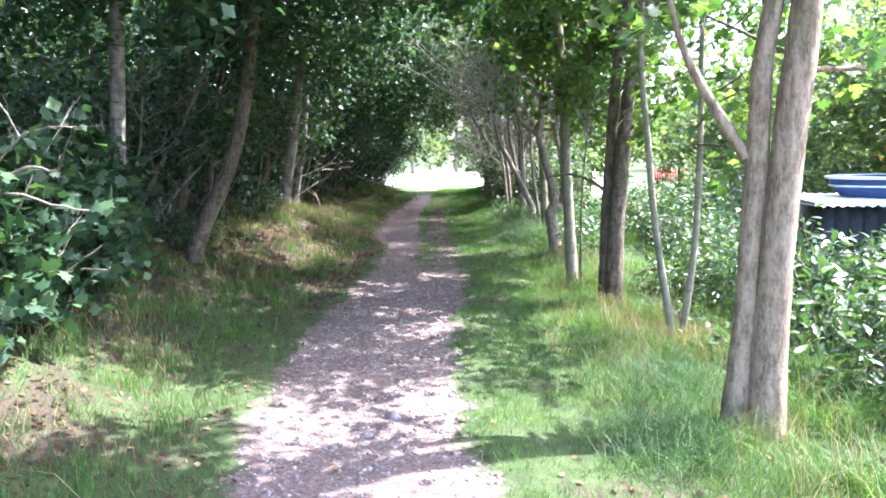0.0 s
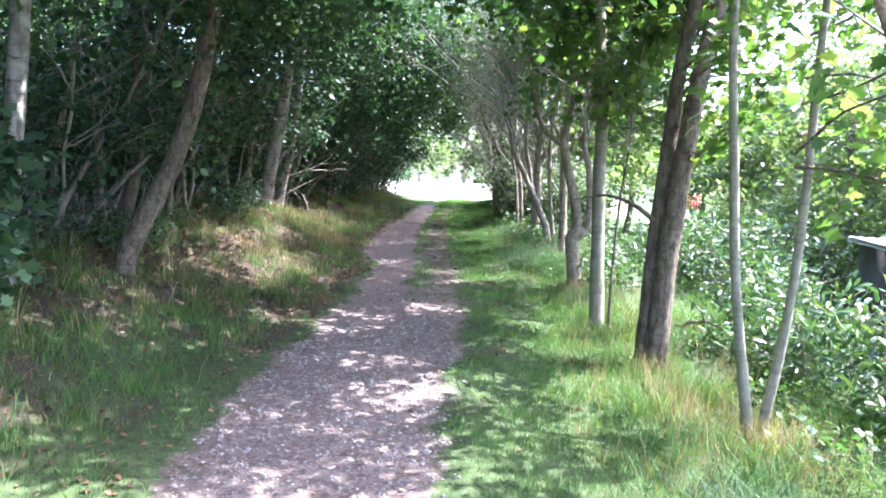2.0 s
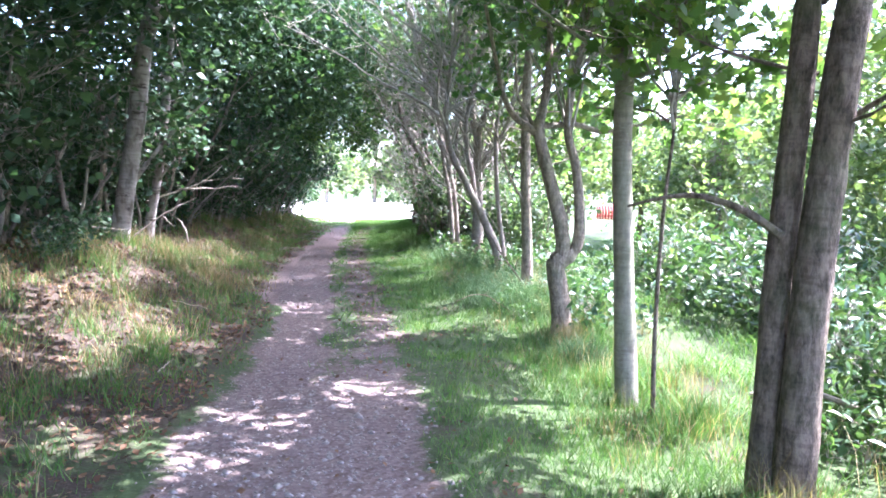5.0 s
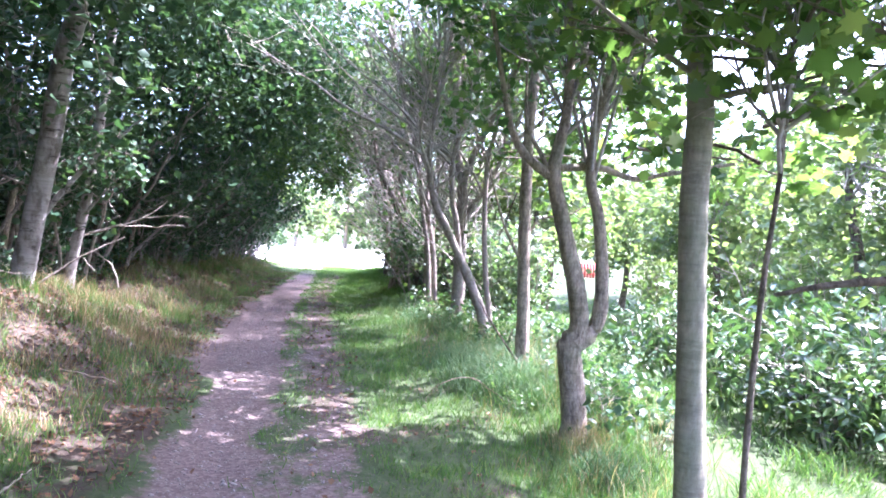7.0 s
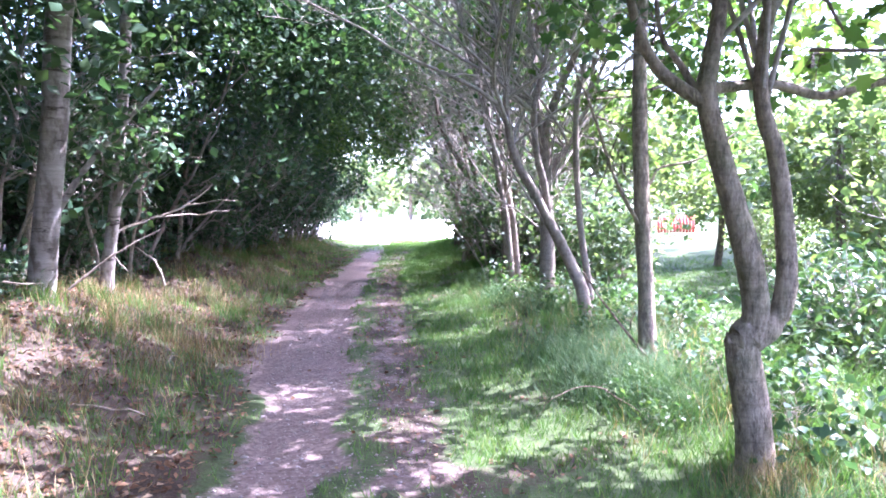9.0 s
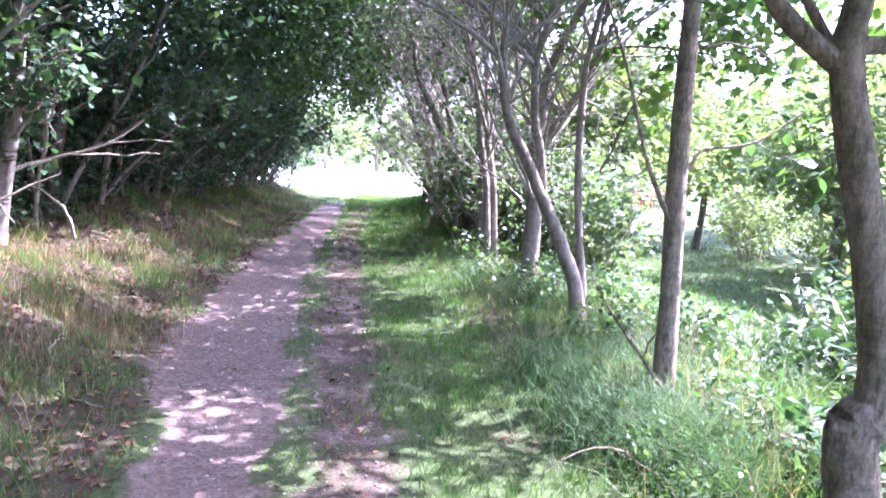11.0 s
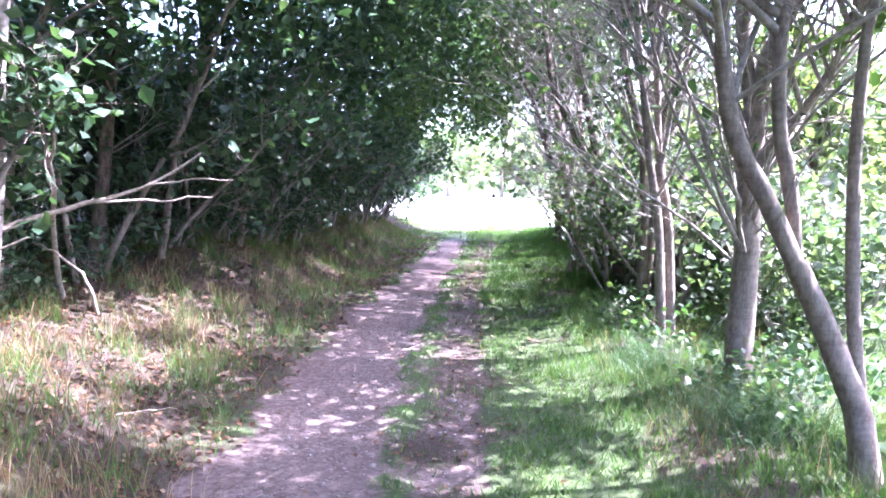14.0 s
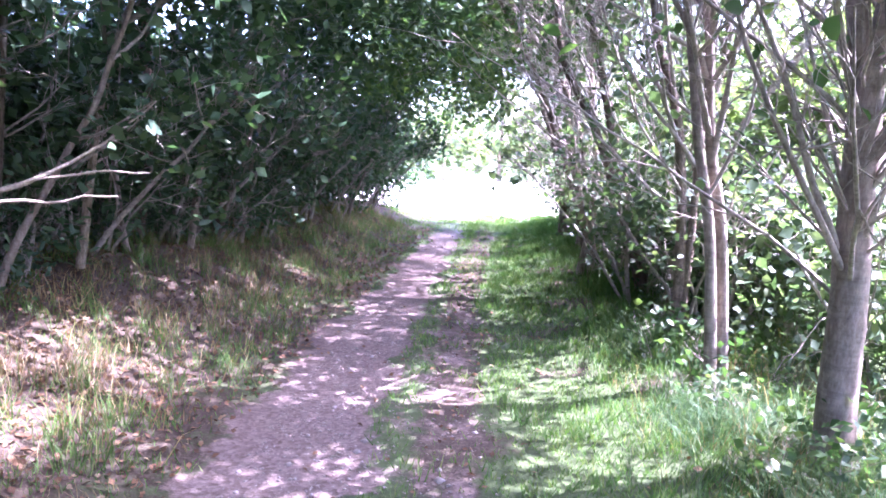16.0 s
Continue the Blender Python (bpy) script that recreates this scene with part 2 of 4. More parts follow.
def path_mask(x, y):
    u = aside(x, y) + ripple(x, y, 0.5, 0.10) + ripple(x + 1, y - 2, 0.16, 0.06)
    split = step(y, 3.6, 7.0)
    wide = step(u, -0.3, 0.2) * (1 - step(u, 1.15, 1.55))
    worn = 0.28 * step(y, 7.5, 9.5) * (1 - step(y, 14, 17))
    first = step(u + worn, -0.22, 0.12) * (1 - step(u, 0.40, 0.70))
    second = 0.52 * step(u, 0.62, 0.92) * (1 - step(u, 1.1, 1.45)) * (0.8 + ripple(x, y, 0.3, 0.45)) * (1 - 0.8 * step(y, 15, 19))
    strip = 0.32 * step(u, 0.3, 0.5) * (1 - step(u, 0.7, 0.9)) * (0.7 + ripple(x + 4, y, 0.25, 0.5))
    return np.clip(wide * (1 - split) + (first + second + strip) * split, 0, 1) * (1 - step(y, 22, 26))


def litter_mask(x, y):
    u = aside(x, y)
    patchy = 0.5 + ripple(x, y, 0.8, 0.5) + ripple(x + 5, y, 0.33, 0.25)
    patchy = patchy * (0.85 + 0.15 * step(y, 1.5, 5.0))
    return np.clip(step(-u, 0.7, 2.2) * (0.40 + 0.15 * step(y, 1.5, 5.0) + 0.5 * patchy) + step(-u, -0.05, 0.3) * (0.15 + 0.3 * step(y, 1.5, 5.0) + 0.4 * patchy) + 0.5 * step(u, 0.3, 0.6) * step(ripple(x + 2, y, 0.55, 1.0), 0.25, 0.9) + 0.75 * step(u, 1.9, 2.5) * step(y, 9.0, 10.5) * (1 - step(u, 3.0, 3.6)) * step(ripple(x - 1, y, 0.5, 1.0), -0.3, 0.5) + 0.7 * step(y, 4.0, 7.0) * step(u, 0.70, 0.92) * (1 - step(u, 1.12, 1.42)), 0, 1) * (1 - step(y, 24, 28)) * (1 - step(-u, 9, 12))


def pale_glare_mask(x, y):
    # the clearing's ground, coloured near white for full sun, also under the far trees
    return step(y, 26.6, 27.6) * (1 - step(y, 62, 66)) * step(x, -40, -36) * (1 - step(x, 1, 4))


def ground():
    def lines(lo, hi, stepsize, far):
        inner = np.arange(lo, hi + 1e-6, stepsize)
        out = np.geomspace(0.3, far, 26)
        return np.concatenate([lo - out[::-1], inner, hi + out])

    xs, ys = lines(-7.0, 4.6, 0.08, 900), lines(-5.0, 29.0, 0.10, 900)
    gx, gy = np.meshgrid(xs, ys)
    flat_x, flat_y = gx.ravel(), gy.ravel()
    verts = np.stack([flat_x, flat_y, height(flat_x, flat_y)], 1)
    wide = len(xs)
    cells = (np.arange(len(ys) - 1)[:, None] * wide + np.arange(wide - 1)[None, :]).ravel()
    ob = part("ground", verts, np.stack([cells, cells + 1, cells + wide + 1, cells + wide], 1), GROUND)
    for key, mask in (("path", path_mask), ("litter", litter_mask), ("pale_glare", pale_glare_mask)):
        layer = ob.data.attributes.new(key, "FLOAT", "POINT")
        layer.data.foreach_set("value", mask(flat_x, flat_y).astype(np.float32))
    tagged(ob, "earth ground with a worn gravel path, grass verges and a leafy bank", "ground", kind="structure")


ground()


def smooth_line(points, per=5):
    """A curve through the points, as an array."""
    p = np.asarray(points, dtype=float)
    if len(p) < 3:
        return np.linspace(p[0], p[-1], per + 1)
    ext = np.vstack([2 * p[0] - p[1], p, 2 * p[-1] - p[-2]])
    out = []
    for i in range(1, len(ext) - 2):
        a, b, c, d = ext[i - 1:i + 3]
        for k in np.arange(per) / per:
            out.append(0.5 * (2 * b + (c - a) * k + (2 * a - 5 * b + 4 * c - d) * k ** 2 + (3 * b - a - 3 * c + d) * k ** 3))
    return np.array(out + [p[-1]])


class Wood:
    """Gathers tubes into one mesh."""

    def __init__(self):
        self.verts, self.faces, self.count = [], [], 0

    def tube(self, line, radii, sides, lumps=0.0):
        line = np.asarray(line, dtype=float)
        n = len(line)
        radii = np.interp(np.linspace(0, 1, n), np.linspace(0, 1, len(radii)), radii)
        ways = np.gradient(line, axis=0)
        ways /= np.linalg.norm(ways, axis=1)[:, None] + 1e-9
        ref = np.where(np.abs(ways[:, 2:3]) > 0.8, (1.0, 0, 0), (0, 0, 1.0))
        a = np.cross(ways, ref)
        a /= np.linalg.norm(a, axis=1)[:, None] + 1e-9
        b = np.cross(ways, a)
        turn = np.arange(sides) * 2 * np.pi / sides
        r = radii[:, None] * (1 + lumps * rng.normal(0, 1, (n, sides)))
        ring = line[:, None] + r[..., None] * (np.cos(turn)[None, :, None] * a[:, None] + np.sin(turn)[None, :, None] * b[:, None])
        self.verts.append(ring.reshape(-1, 3))
        i, j = np.meshgrid(np.arange(n - 1), np.arange(sides), indexing="ij")
        k = (j + 1) % sides
        self.faces.append((np.stack([i * sides + j, i * sides + k, (i + 1) * sides + k, (i + 1) * sides + j], -1).reshape(-1, 4)) + self.count)
        self.count += n * sides

    def put(self, name, mat, parent, label=""):
        return part(name, np.vstack(self.verts), np.vstack(self.faces), mat, parent, label)


def branch_line(start, way, length, bend=0.25, lift=0.0, n=7):
    """A wandering branch."""
    way = np.asarray(way, dtype=float)
    way = way / np.linalg.norm(way)
    line, here = [np.asarray(start, dtype=float)], np.asarray(start, dtype=float)
    for _ in range(n):
        way = way + rng.normal(0, bend, 3) * 0.6 + (0, 0, lift)
        way = way / np.linalg.norm(way)
        here = here + way * length / n
        line.append(here)
    return np.array(line)


def twigs(wood, line, count, length, radius, nodes, up=0.3, spread=1.0, depth=1, sides=4):
    """Side shoots along the outer part of a line; nodes gathers where leaves may sit."""
    for _ in range(count):
        k = rng.uniform(0.25, 1.0)
        i = min(int(k * (len(line) - 1)), len(line) - 2)
        start = line[i] + (line[i + 1] - line[i]) * rng.uniform()
        along = line[i + 1] - line[i]
        along = along / (np.linalg.norm(along) + 1e-9)
        way = along * 0.7 + rng.normal(0, spread * 0.6, 3) + (0, 0, up)
        far = length * rng.uniform(0.5, 1.2)
        shoot = branch_line(start, way, far, 0.3, 0.03, 5 if depth else 3)
        wood.tube(shoot, (radius, radius * 0.35), sides)
        nodes.extend(shoot[1 if depth == 0 else 2:])
        if depth > 0:
            twigs(wood, shoot, 3, length * 0.5, radius * 0.5, nodes, up, spread, depth - 1, 3)


LEAF_OVAL = np.array([(0, 0, 0), (-0.36, 0.45, 0.07), (0, 1, -0.05), (0.36, 0.45, 0.07)])
LEAF_OVAL_FACES = np.array([(0, 2, 1), (0, 3, 2)])
LEAF_LONG = np.array([(0, 0, 0), (-0.16, 0.3, 0.05), (-0.15, 0.7, 0.03), (0, 1, -0.12), (0.15, 0.7, 0.03), (0.16, 0.3, 0.05), (0, 0.5, 0)])
LEAF_LONG_FACES = np.array([(6, 1, 0), (6, 2, 1), (6, 3, 2), (6, 4, 3), (6, 5, 4), (6, 0, 5)])
LOBES = [(0, 0), (-0.28, 0.02), (-0.22, 0.2), (-0.52, 0.38), (-0.27, 0.47), (-0.24, 0.72), (-0.1, 0.66), (0, 1.0),
         (0.1, 0.66), (0.24, 0.72), (0.27, 0.47), (0.52, 0.38), (0.22, 0.2), (0.28, 0.02)]
LEAF_LOBED = np.array([(0, 0.4, 0.0)] + [(x, y, 0.08 * abs(x) - 0.1 * y * y) for x, y in LOBES])
LEAF_LOBED_FACES = np.array([(0, i, i % len(LOBES) + 1) for i in range(1, len(LOBES) + 1)])
LEAF_OVATE = np.array([(0, 0, 0), (-0.30, 0.28, 0.06), (-0.27, 0.68, 0.04), (0, 1, -0.1), (0.27, 0.68, 0.04), (0.30, 0.28, 0.06), (0, 0.5, -0.02)])
SHAPES = {"ovate": (LEAF_OVATE, LEAF_LONG_FACES), "oval": (LEAF_OVAL, LEAF_OVAL_FACES), "long": (LEAF_LONG, LEAF_LONG_FACES), "lobed": (LEAF_LOBED, LEAF_LOBED_FACES)}


def leaf_cloud(centres, size, shape="oval", flat=0.55, hang=0.25):
    """Corners and faces of one leaf at each centre."""
    base, faces = SHAPES[shape]
    n = len(centres)
    normal = rng.normal(0, 1, (n, 3)) * (1 - flat) + np.array((0, 0, 1.0)) * flat
    normal /= np.linalg.norm(normal, axis=1)[:, None]
    ahead = rng.normal(0, 1, (n, 3)) - np.array((0, 0, hang))
    ahead -= (ahead * normal).sum(1)[:, None] * normal
    ahead /= np.linalg.norm(ahead, axis=1)[:, None]
    side = np.cross(ahead, normal)
    s = size * rng.uniform(0.6, 1.25, n)
    verts = centres[:, None] + s[:, None, None] * (base[None, :, 0:1] * side[:, None] + (base[None, :, 1:2] - 0.4) * ahead[:, None] + base[None, :, 2:3] * normal[:, None])
    index = faces[None] + (np.arange(n) * len(base))[:, None, None]
    return verts.reshape(-1, 3), index.reshape(-1, 3)


def leaves_at(nodes, count, scatter):
    nodes = np.asarray(nodes)
    return nodes[rng.integers(0, len(nodes), count)] + rng.normal(0, scatter, (count, 3))


def clumps(centre, radii, clump_count, leaf_count, scatter):
    """Leaf places in clumps that fill a ragged ellipsoid."""
    p = rng.normal(0, 1, (clump_count, 3))
    p /= np.linalg.norm(p, axis=1)[:, None]
    p = np.asarray(centre) + p * np.asarray(radii) * rng.uniform(0.35, 1.0, (clump_count, 1))
    return p, leaves_at(p, leaf_count, scatter)


def limb_to(wood, start, end, radius, nodes):
    """A limb from the trunk to a clump of leaves."""
    start, end = np.asarray(start, dtype=float), np.asarray(end, dtype=float)
    middle = (start + end) / 2 + rng.normal(0, 0.15, 3) + (0, 0, 0.12)
    line = smooth_line([start, middle, end], 4)
    wood.tube(line, (radius, radius * 0.3), 5)
    twigs(wood, line, 3, 0.45, radius * 0.3, nodes, 0.1, 1.0, 0)


def bare_fan(wood, line, count, length, lean, nodes):
    """Long bare upswept branches from a stem, leaning over the path, each with fine twigs."""
    for _ in range(count):
        i = min(int(len(line) * rng.uniform(0.0, 0.8)), len(line) - 1)
        way = np.array((rng.normal(lean, 0.6), rng.normal(-0.15, 0.5), rng.uniform(0.6, 1.2)))
        shoot = branch_line(line[i], way, length * rng.uniform(0.7, 1.4), 0.16, 0.03, 8)
        wood.tube(shoot, (rng.uniform(0.014, 0.027), 0.005), 5)
        twigs(wood, shoot, 8, length * 0.42, 0.0055, nodes, 0.25, 0.8, 1, 3)


def tree(name, label, at, stems, bark, leaf, crown=None, limbs=(), group="", leaf_size=0.08, shape="oval", twig_count=14,
         twig_length=0.8, category="tree", leaf_count=3000, low=0.4, along=600, fan=None, clump=0.18):
    """A tree with fitted stems (lines and radii), limbs and a crown (centre, radii, clumps), in metres from its foot."""
    at = np.array((at[0], at[1], float(height(at[0], at[1])) - 0.04))
    root = thing(name, at, label, category, group)
    tops, nodes = [], []
    for line, radii in stems:
        trunk = Wood()
        line = smooth_line(np.asarray(line, dtype=float) - at)
        grounded = line[0, 2] < 0.35
        if grounded:
            line[0, 2] = min(line[0, 2], -0.02)
        flare = np.concatenate([[radii[0] * (1.28 if grounded else 1.0), radii[0] * 1.04], np.linspace(radii[0], radii[1], 6)])
        trunk.tube(line, flare, 12, 0.025)
        trunk.put("trunk", bark, root)
        tops.append(line)
    boughs = Wood()
    for line, radii in limbs:
        line = smooth_line(np.asarray(line, dtype=float) - at)
        limb = Wood()
        limb.tube(line, radii, 7, 0.02)
        limb.put("limb", bark, root)
        if len(radii) == 2:
            twigs(boughs, line, 3, twig_length * 0.6, float(np.clip(radii[-1] * 0.5, 0.003, 0.007)), nodes, 0.2)
    for line in tops:
        if line[-1, 2] < 1.5:
            continue
        upper = line[int(len(line) * low):]
        twigs(boughs, upper, twig_count, twig_length, 0.012, nodes, 0.35)
        if fan:
            bare_fan(boughs, upper, *fan, nodes)
    places = [leaves_at(nodes, along, 0.10)] if along and nodes else []
    if crown:
        centre, radii, number = crown
        ends, cloud = clumps(np.asarray(centre) - at, radii, number, leaf_count, clump)
        high = [line for line in tops if line[-1, 2] > 1.5]
        for end in ends[::2]:
            line = high[rng.integers(0, len(high))]
            begin = line[int(len(line) * rng.uniform(0.6, 0.98))]
            limb_to(boughs, begin, end, 0.016, nodes)
        places.append(cloud)
    tagged(boughs.put("twig_mass", TWIG if bark is not BIRCH else BARK_GREY, root), kind="stuff")
    if places:
        verts, faces = leaf_cloud(np.vstack(places), leaf_size, shape)
        tagged(part("crown", verts, faces, leaf, root, smooth=False), kind="stuff")
    return root


def up(line, top, sway=0.15):
    """Carries a fitted stem on up to a given height."""
    a, b = np.asarray(line[-2], dtype=float), np.asarray(line[-1], dtype=float)
    way = (b - a) / (b[2] - a[2] + 1e-6)
    way = np.clip(way, -0.35, 0.35)
    out, here = list(map(tuple, line)), b
    while here[2] < top:
        here = here + np.array((way[0] * 0.8 + rng.normal(0, sway * 0.5), way[1] + rng.normal(0, sway), 0.8))
        out.append(tuple(here))
    return out


def with_depth(line, y, lean=0.0):
    """(x, z) pairs to points at y."""
    return [(x, y + lean * (z - line[0][1]), z) for x, z in line]


# ---- trees along the open side ----
tree("tree", "tall twin-stemmed tree with fissured tan-brown bark on the verge", (2.37, -0.2), [
    (up(with_depth([(2.27, -0.06), (2.31, 0.54), (2.33, 1.23), (2.345, 1.72), (2.35, 2.14), (2.40, 2.55)], -0.16), 6.2), (0.066, 0.035)),
    (up(with_depth([(2.45, -0.06), (2.45, 0.54), (2.475, 1.23), (2.515, 1.88), (2.55, 2.3), (2.57, 2.6)], -0.2), 6.8), (0.095, 0.045))],
    BARK_TAN, LEAF_MID, ((2.0, -0.9, 4.6), (2.15, 1.5, 1.5), 36),
    [(with_depth([(2.28, 1.62), (2.03, 2.02), (1.9, 2.28), (1.80, 2.6), (1.6, 3.1)], -0.16), (0.036, 0.012)),
     ([(2.55, -0.2, 2.12), (2.9, -0.15, 2.12), (3.4, -0.05, 2.15)], (0.018, 0.008))], leaf_size=0.10, shape="lobed", leaf_count=6400, low=0.62)
tree("tree", "two slender pale saplings splitting from one foot in tall grass", (2.24, 1.95), [
    (up(with_depth([(2.20, -0.08), (2.02, 0.93), (1.93, 1.74), (1.85, 2.51)], 1.95), 5.2), (0.030, 0.013)),
    (up(with_depth([(2.27, -0.08), (2.36, 0.79), (2.38, 1.6), (2.37, 2.25)], 1.99), 5.0), (0.028, 0.012))],
    BARK_SMOOTH, LEAF_FRESH, ((1.95, 2.0, 4.0), (1.75, 1.5, 1.4), 36), leaf_size=0.085, shape="lobed", leaf_count=4600, low=0.55, twig_count=9)
tree("tree", "leaning double-trunked tree with dark furrowed brown bark", (1.7, 3.45), [
    (up(with_depth([(1.65, -0.12), (1.655, 0.4), (1.66, 0.9), (1.68, 1.35), (1.71, 1.99), (1.75, 2.6)], 3.52), 6.5), (0.068, 0.036)),
    (up(with_depth([(1.745, -0.12), (1.75, 0.4), (1.77, 1.0), (1.795, 1.4), (1.84, 1.99), (1.91, 2.6)], 3.40), 6.6), (0.084, 0.045))],
    BARK_DARK, LEAF_MID, ((1.6, 3.5, 4.4), (2.3, 1.8, 1.6), 40),
    [([(1.63, 3.42, 1.24), (1.45, 3.45, 1.36), (1.25, 3.5, 1.42), (1.08, 3.55, 1.40), (0.95, 3.6, 1.36)], (0.022, 0.014, 0.006)),
     ([(1.85, 3.45, 1.75), (2.1, 3.2, 1.98), (2.3, 3.0, 2.3)], (0.016, 0.006))], leaf_size=0.10, shape="lobed", leaf_count=6500, low=0.6)
tree("tree", "straight young tree with smooth grey-green bark in long grass", (1.29, 5.05), [
    (up(with_depth([(1.29, -0.08), (1.25, 0.5), (1.225, 0.94), (1.185, 1.66), (1.165, 2.37)], 5.05), 6.4), (0.068, 0.035))],
    BARK_SMOOTH, LEAF_FRESH, ((1.6, 5.3, 4.4), (2.6, 1.5, 1.5), 44),
    [([(1.19, 5.05, 2.2), (1.6, 5.0, 2.28), (2.1, 4.9, 2.22), (2.6, 4.9, 2.3)], (0.02, 0.008)),
     ([(1.17, 5.05, 2.3), (0.8, 5.0, 2.5), (0.4, 4.9, 2.75)], (0.018, 0.006))], leaf_size=0.11, shape="lobed", leaf_count=6800, low=0.5)
tree("sapling", "thin dark sapling with sparse bright lobed leaves", (1.40, 4.75), [
    (with_depth([(1.40, -0.08), (1.39, 0.61), (1.41, 1.32), (1.45, 1.83), (1.46, 2.34), (1.5, 2.9)], 4.75), (0.014, 0.006))],
    BARK_DARK, LEAF_FRESH, None, leaf_size=0.10, shape="lobed", twig_count=18, twig_length=0.6, low=0.45, along=330, category="tree")
tree("tree", "crooked tree with a kinked knobbly trunk and two curved stems", (1.0, 6.85), [
    ([(1.02, 6.85, -0.05), (1.0, 6.85, 0.25), (0.965, 6.85, 0.5), (0.935, 6.85, 0.66), (0.94, 6.85, 0.76)], (0.094, 0.086)),
    ([(0.97, 6.84, 0.74), (0.995, 6.84, 0.91), (0.955, 6.84, 1.15), (0.91, 6.84, 1.32), (0.80, 6.84, 1.7), (0.735, 6.84, 1.98), (0.76, 6.86, 2.18), (0.81, 6.9, 2.5), (0.8, 7.0, 3.2), (0.7, 7.1, 4.2)], (0.068, 0.025)),
    ([(0.98, 6.86, 0.76), (1.09, 6.86, 0.83), (1.145, 6.86, 0.98), (1.14, 6.86, 1.26), (1.09, 6.86, 1.66), (1.01, 6.86, 1.95), (1.02, 6.86, 2.28), (1.08, 6.8, 2.7), (1.3, 6.7, 3.6)], (0.055, 0.022))],
    BARK_GREY, LEAF_MID, ((1.5, 6.9, 4.3), (2.6, 1.6, 1.3), 46),
    [([(0.845, 6.83, 0.735), (0.90, 6.84, 0.72), (0.97, 6.85, 0.76), (1.06, 6.86, 0.81), (1.11, 6.86, 0.86)], (0.02, 0.085, 0.10, 0.085, 0.05)),
     ([(0.73, 6.84, 1.94), (0.51, 6.82, 2.1), (0.40, 6.8, 2.28), (0.34, 6.8, 2.5), (0.2, 6.7, 3.1)], (0.04, 0.015)),
     ([(0.76, 6.84, 2.02), (1.09, 6.95, 2.05), (1.36, 7.0, 1.99), (1.6, 7.0, 2.04), (2.1, 7.0, 2.15)], (0.032, 0.014)),
     ([(0.70, 6.84, 1.98), (0.62, 6.9, 2.15), (0.52, 6.95, 2.35), (0.5, 7.0, 2.8)], (0.022, 0.01))],
    leaf_size=0.11, shape="lobed", leaf_count=6800, low=0.7)
tree("tree", "straight grey-barked tree with thin upswept branches", (0.78, 8.75), [
    (up(with_depth([(0.79, 0.1), (0.775, 0.5), (0.765, 0.82), (0.73, 1.47), (0.71, 2.12), (0.71, 2.76)], 8.75), 6.3), (0.062, 0.03))],
    BARK_GREY, LEAF_MID, ((0.9, 9.4, 4.5), (2.4, 1.7, 1.4), 46),
    [([(0.70, 8.72, 1.28), (0.58, 8.65, 1.48), (0.48, 8.6, 1.69), (0.33, 8.55, 2.13), (0.18, 8.5, 2.48), (0.0, 8.4, 3.0)], (0.018, 0.006)),
     ([(0.76, 8.78, 1.53), (0.82, 8.8, 1.62), (0.89, 8.82, 1.71), (1.2, 8.85, 1.78), (1.5, 8.9, 2.0)], (0.016, 0.006))],
    leaf_size=0.10, shape="ovate", leaf_count=8500, low=0.5)
tree("tree", "leaning smooth grey tree forking into bare twiggy stems", (0.5, 10.6), [
    (with_depth([(0.50, 0.1), (0.43, 0.5), (0.34, 0.72), (0.21, 1.0), (0.07, 1.27)], 10.6), (0.068, 0.055)),
    (up(with_depth([(0.10, 1.2), (-0.08, 1.56), (-0.24, 1.84), (-0.33, 2.17), (-0.36, 2.61)], 10.6), 5.0), (0.046, 0.012)),
    (up(with_depth([(0.10, 1.2), (0.04, 1.61), (-0.04, 1.94), (-0.07, 2.38), (-0.03, 2.62)], 10.68), 5.4), (0.036, 0.012))],
    BARK_PALE, LEAF_MID, ((0.3, 10.7, 4.7), (2.0, 1.6, 1.0), 20), leaf_size=0.09, shape="ovate", leaf_count=2000, low=0.3, twig_count=26, twig_length=1.1, along=90, fan=(13, 2.2, -0.15))
tree("tree", "slim upright pale stem beside the leaning tree", (0.59, 10.95), [
    (up(with_depth([(0.58, 0.1), (0.52, 0.6), (0.46, 0.98), (0.40, 1.63), (0.385, 2.18), (0.41, 2.6)], 10.95), 5.6), (0.036, 0.015))],
    BARK_PALE, LEAF_FRESH, ((1.7, 11.0, 3.9), (2.0, 1.6, 1.5), 34), leaf_size=0.10, shape="ovate", leaf_count=4200, low=0.3, twig_count=10)
tree("tree", "stout pinkish-barked tree with spreading upper stems", (0.13, 12.2), [
    (with_depth([(0.14, 0.1), (0.12, 0.55), (0.12, 1.0), (0.10, 1.65), (0.09, 2.2)], 12.2), (0.098, 0.075)),
    (up(with_depth([(0.09, 2.15), (0.14, 2.5), (0.30, 2.9)], 12.2), 5.8), (0.05, 0.018)),
    (up(with_depth([(0.09, 2.1), (0.0, 2.6), (-0.05, 3.1)], 12.25), 5.8), (0.05, 0.018)),
    (with_depth([(0.11, 1.75), (0.26, 1.98), (0.42, 2.2), (0.6, 2.6), (0.7, 3.3)], 12.15), (0.042, 0.014))],
    BARK_PALE, LEAF_MID, ((0.7, 12.6, 4.4), (2.1, 1.4, 1.3), 32), leaf_size=0.10, shape="ovate", leaf_count=3000, low=0.4, twig_count=24, twig_length=1.1, along=420, fan=(9, 2.2, -0.1))
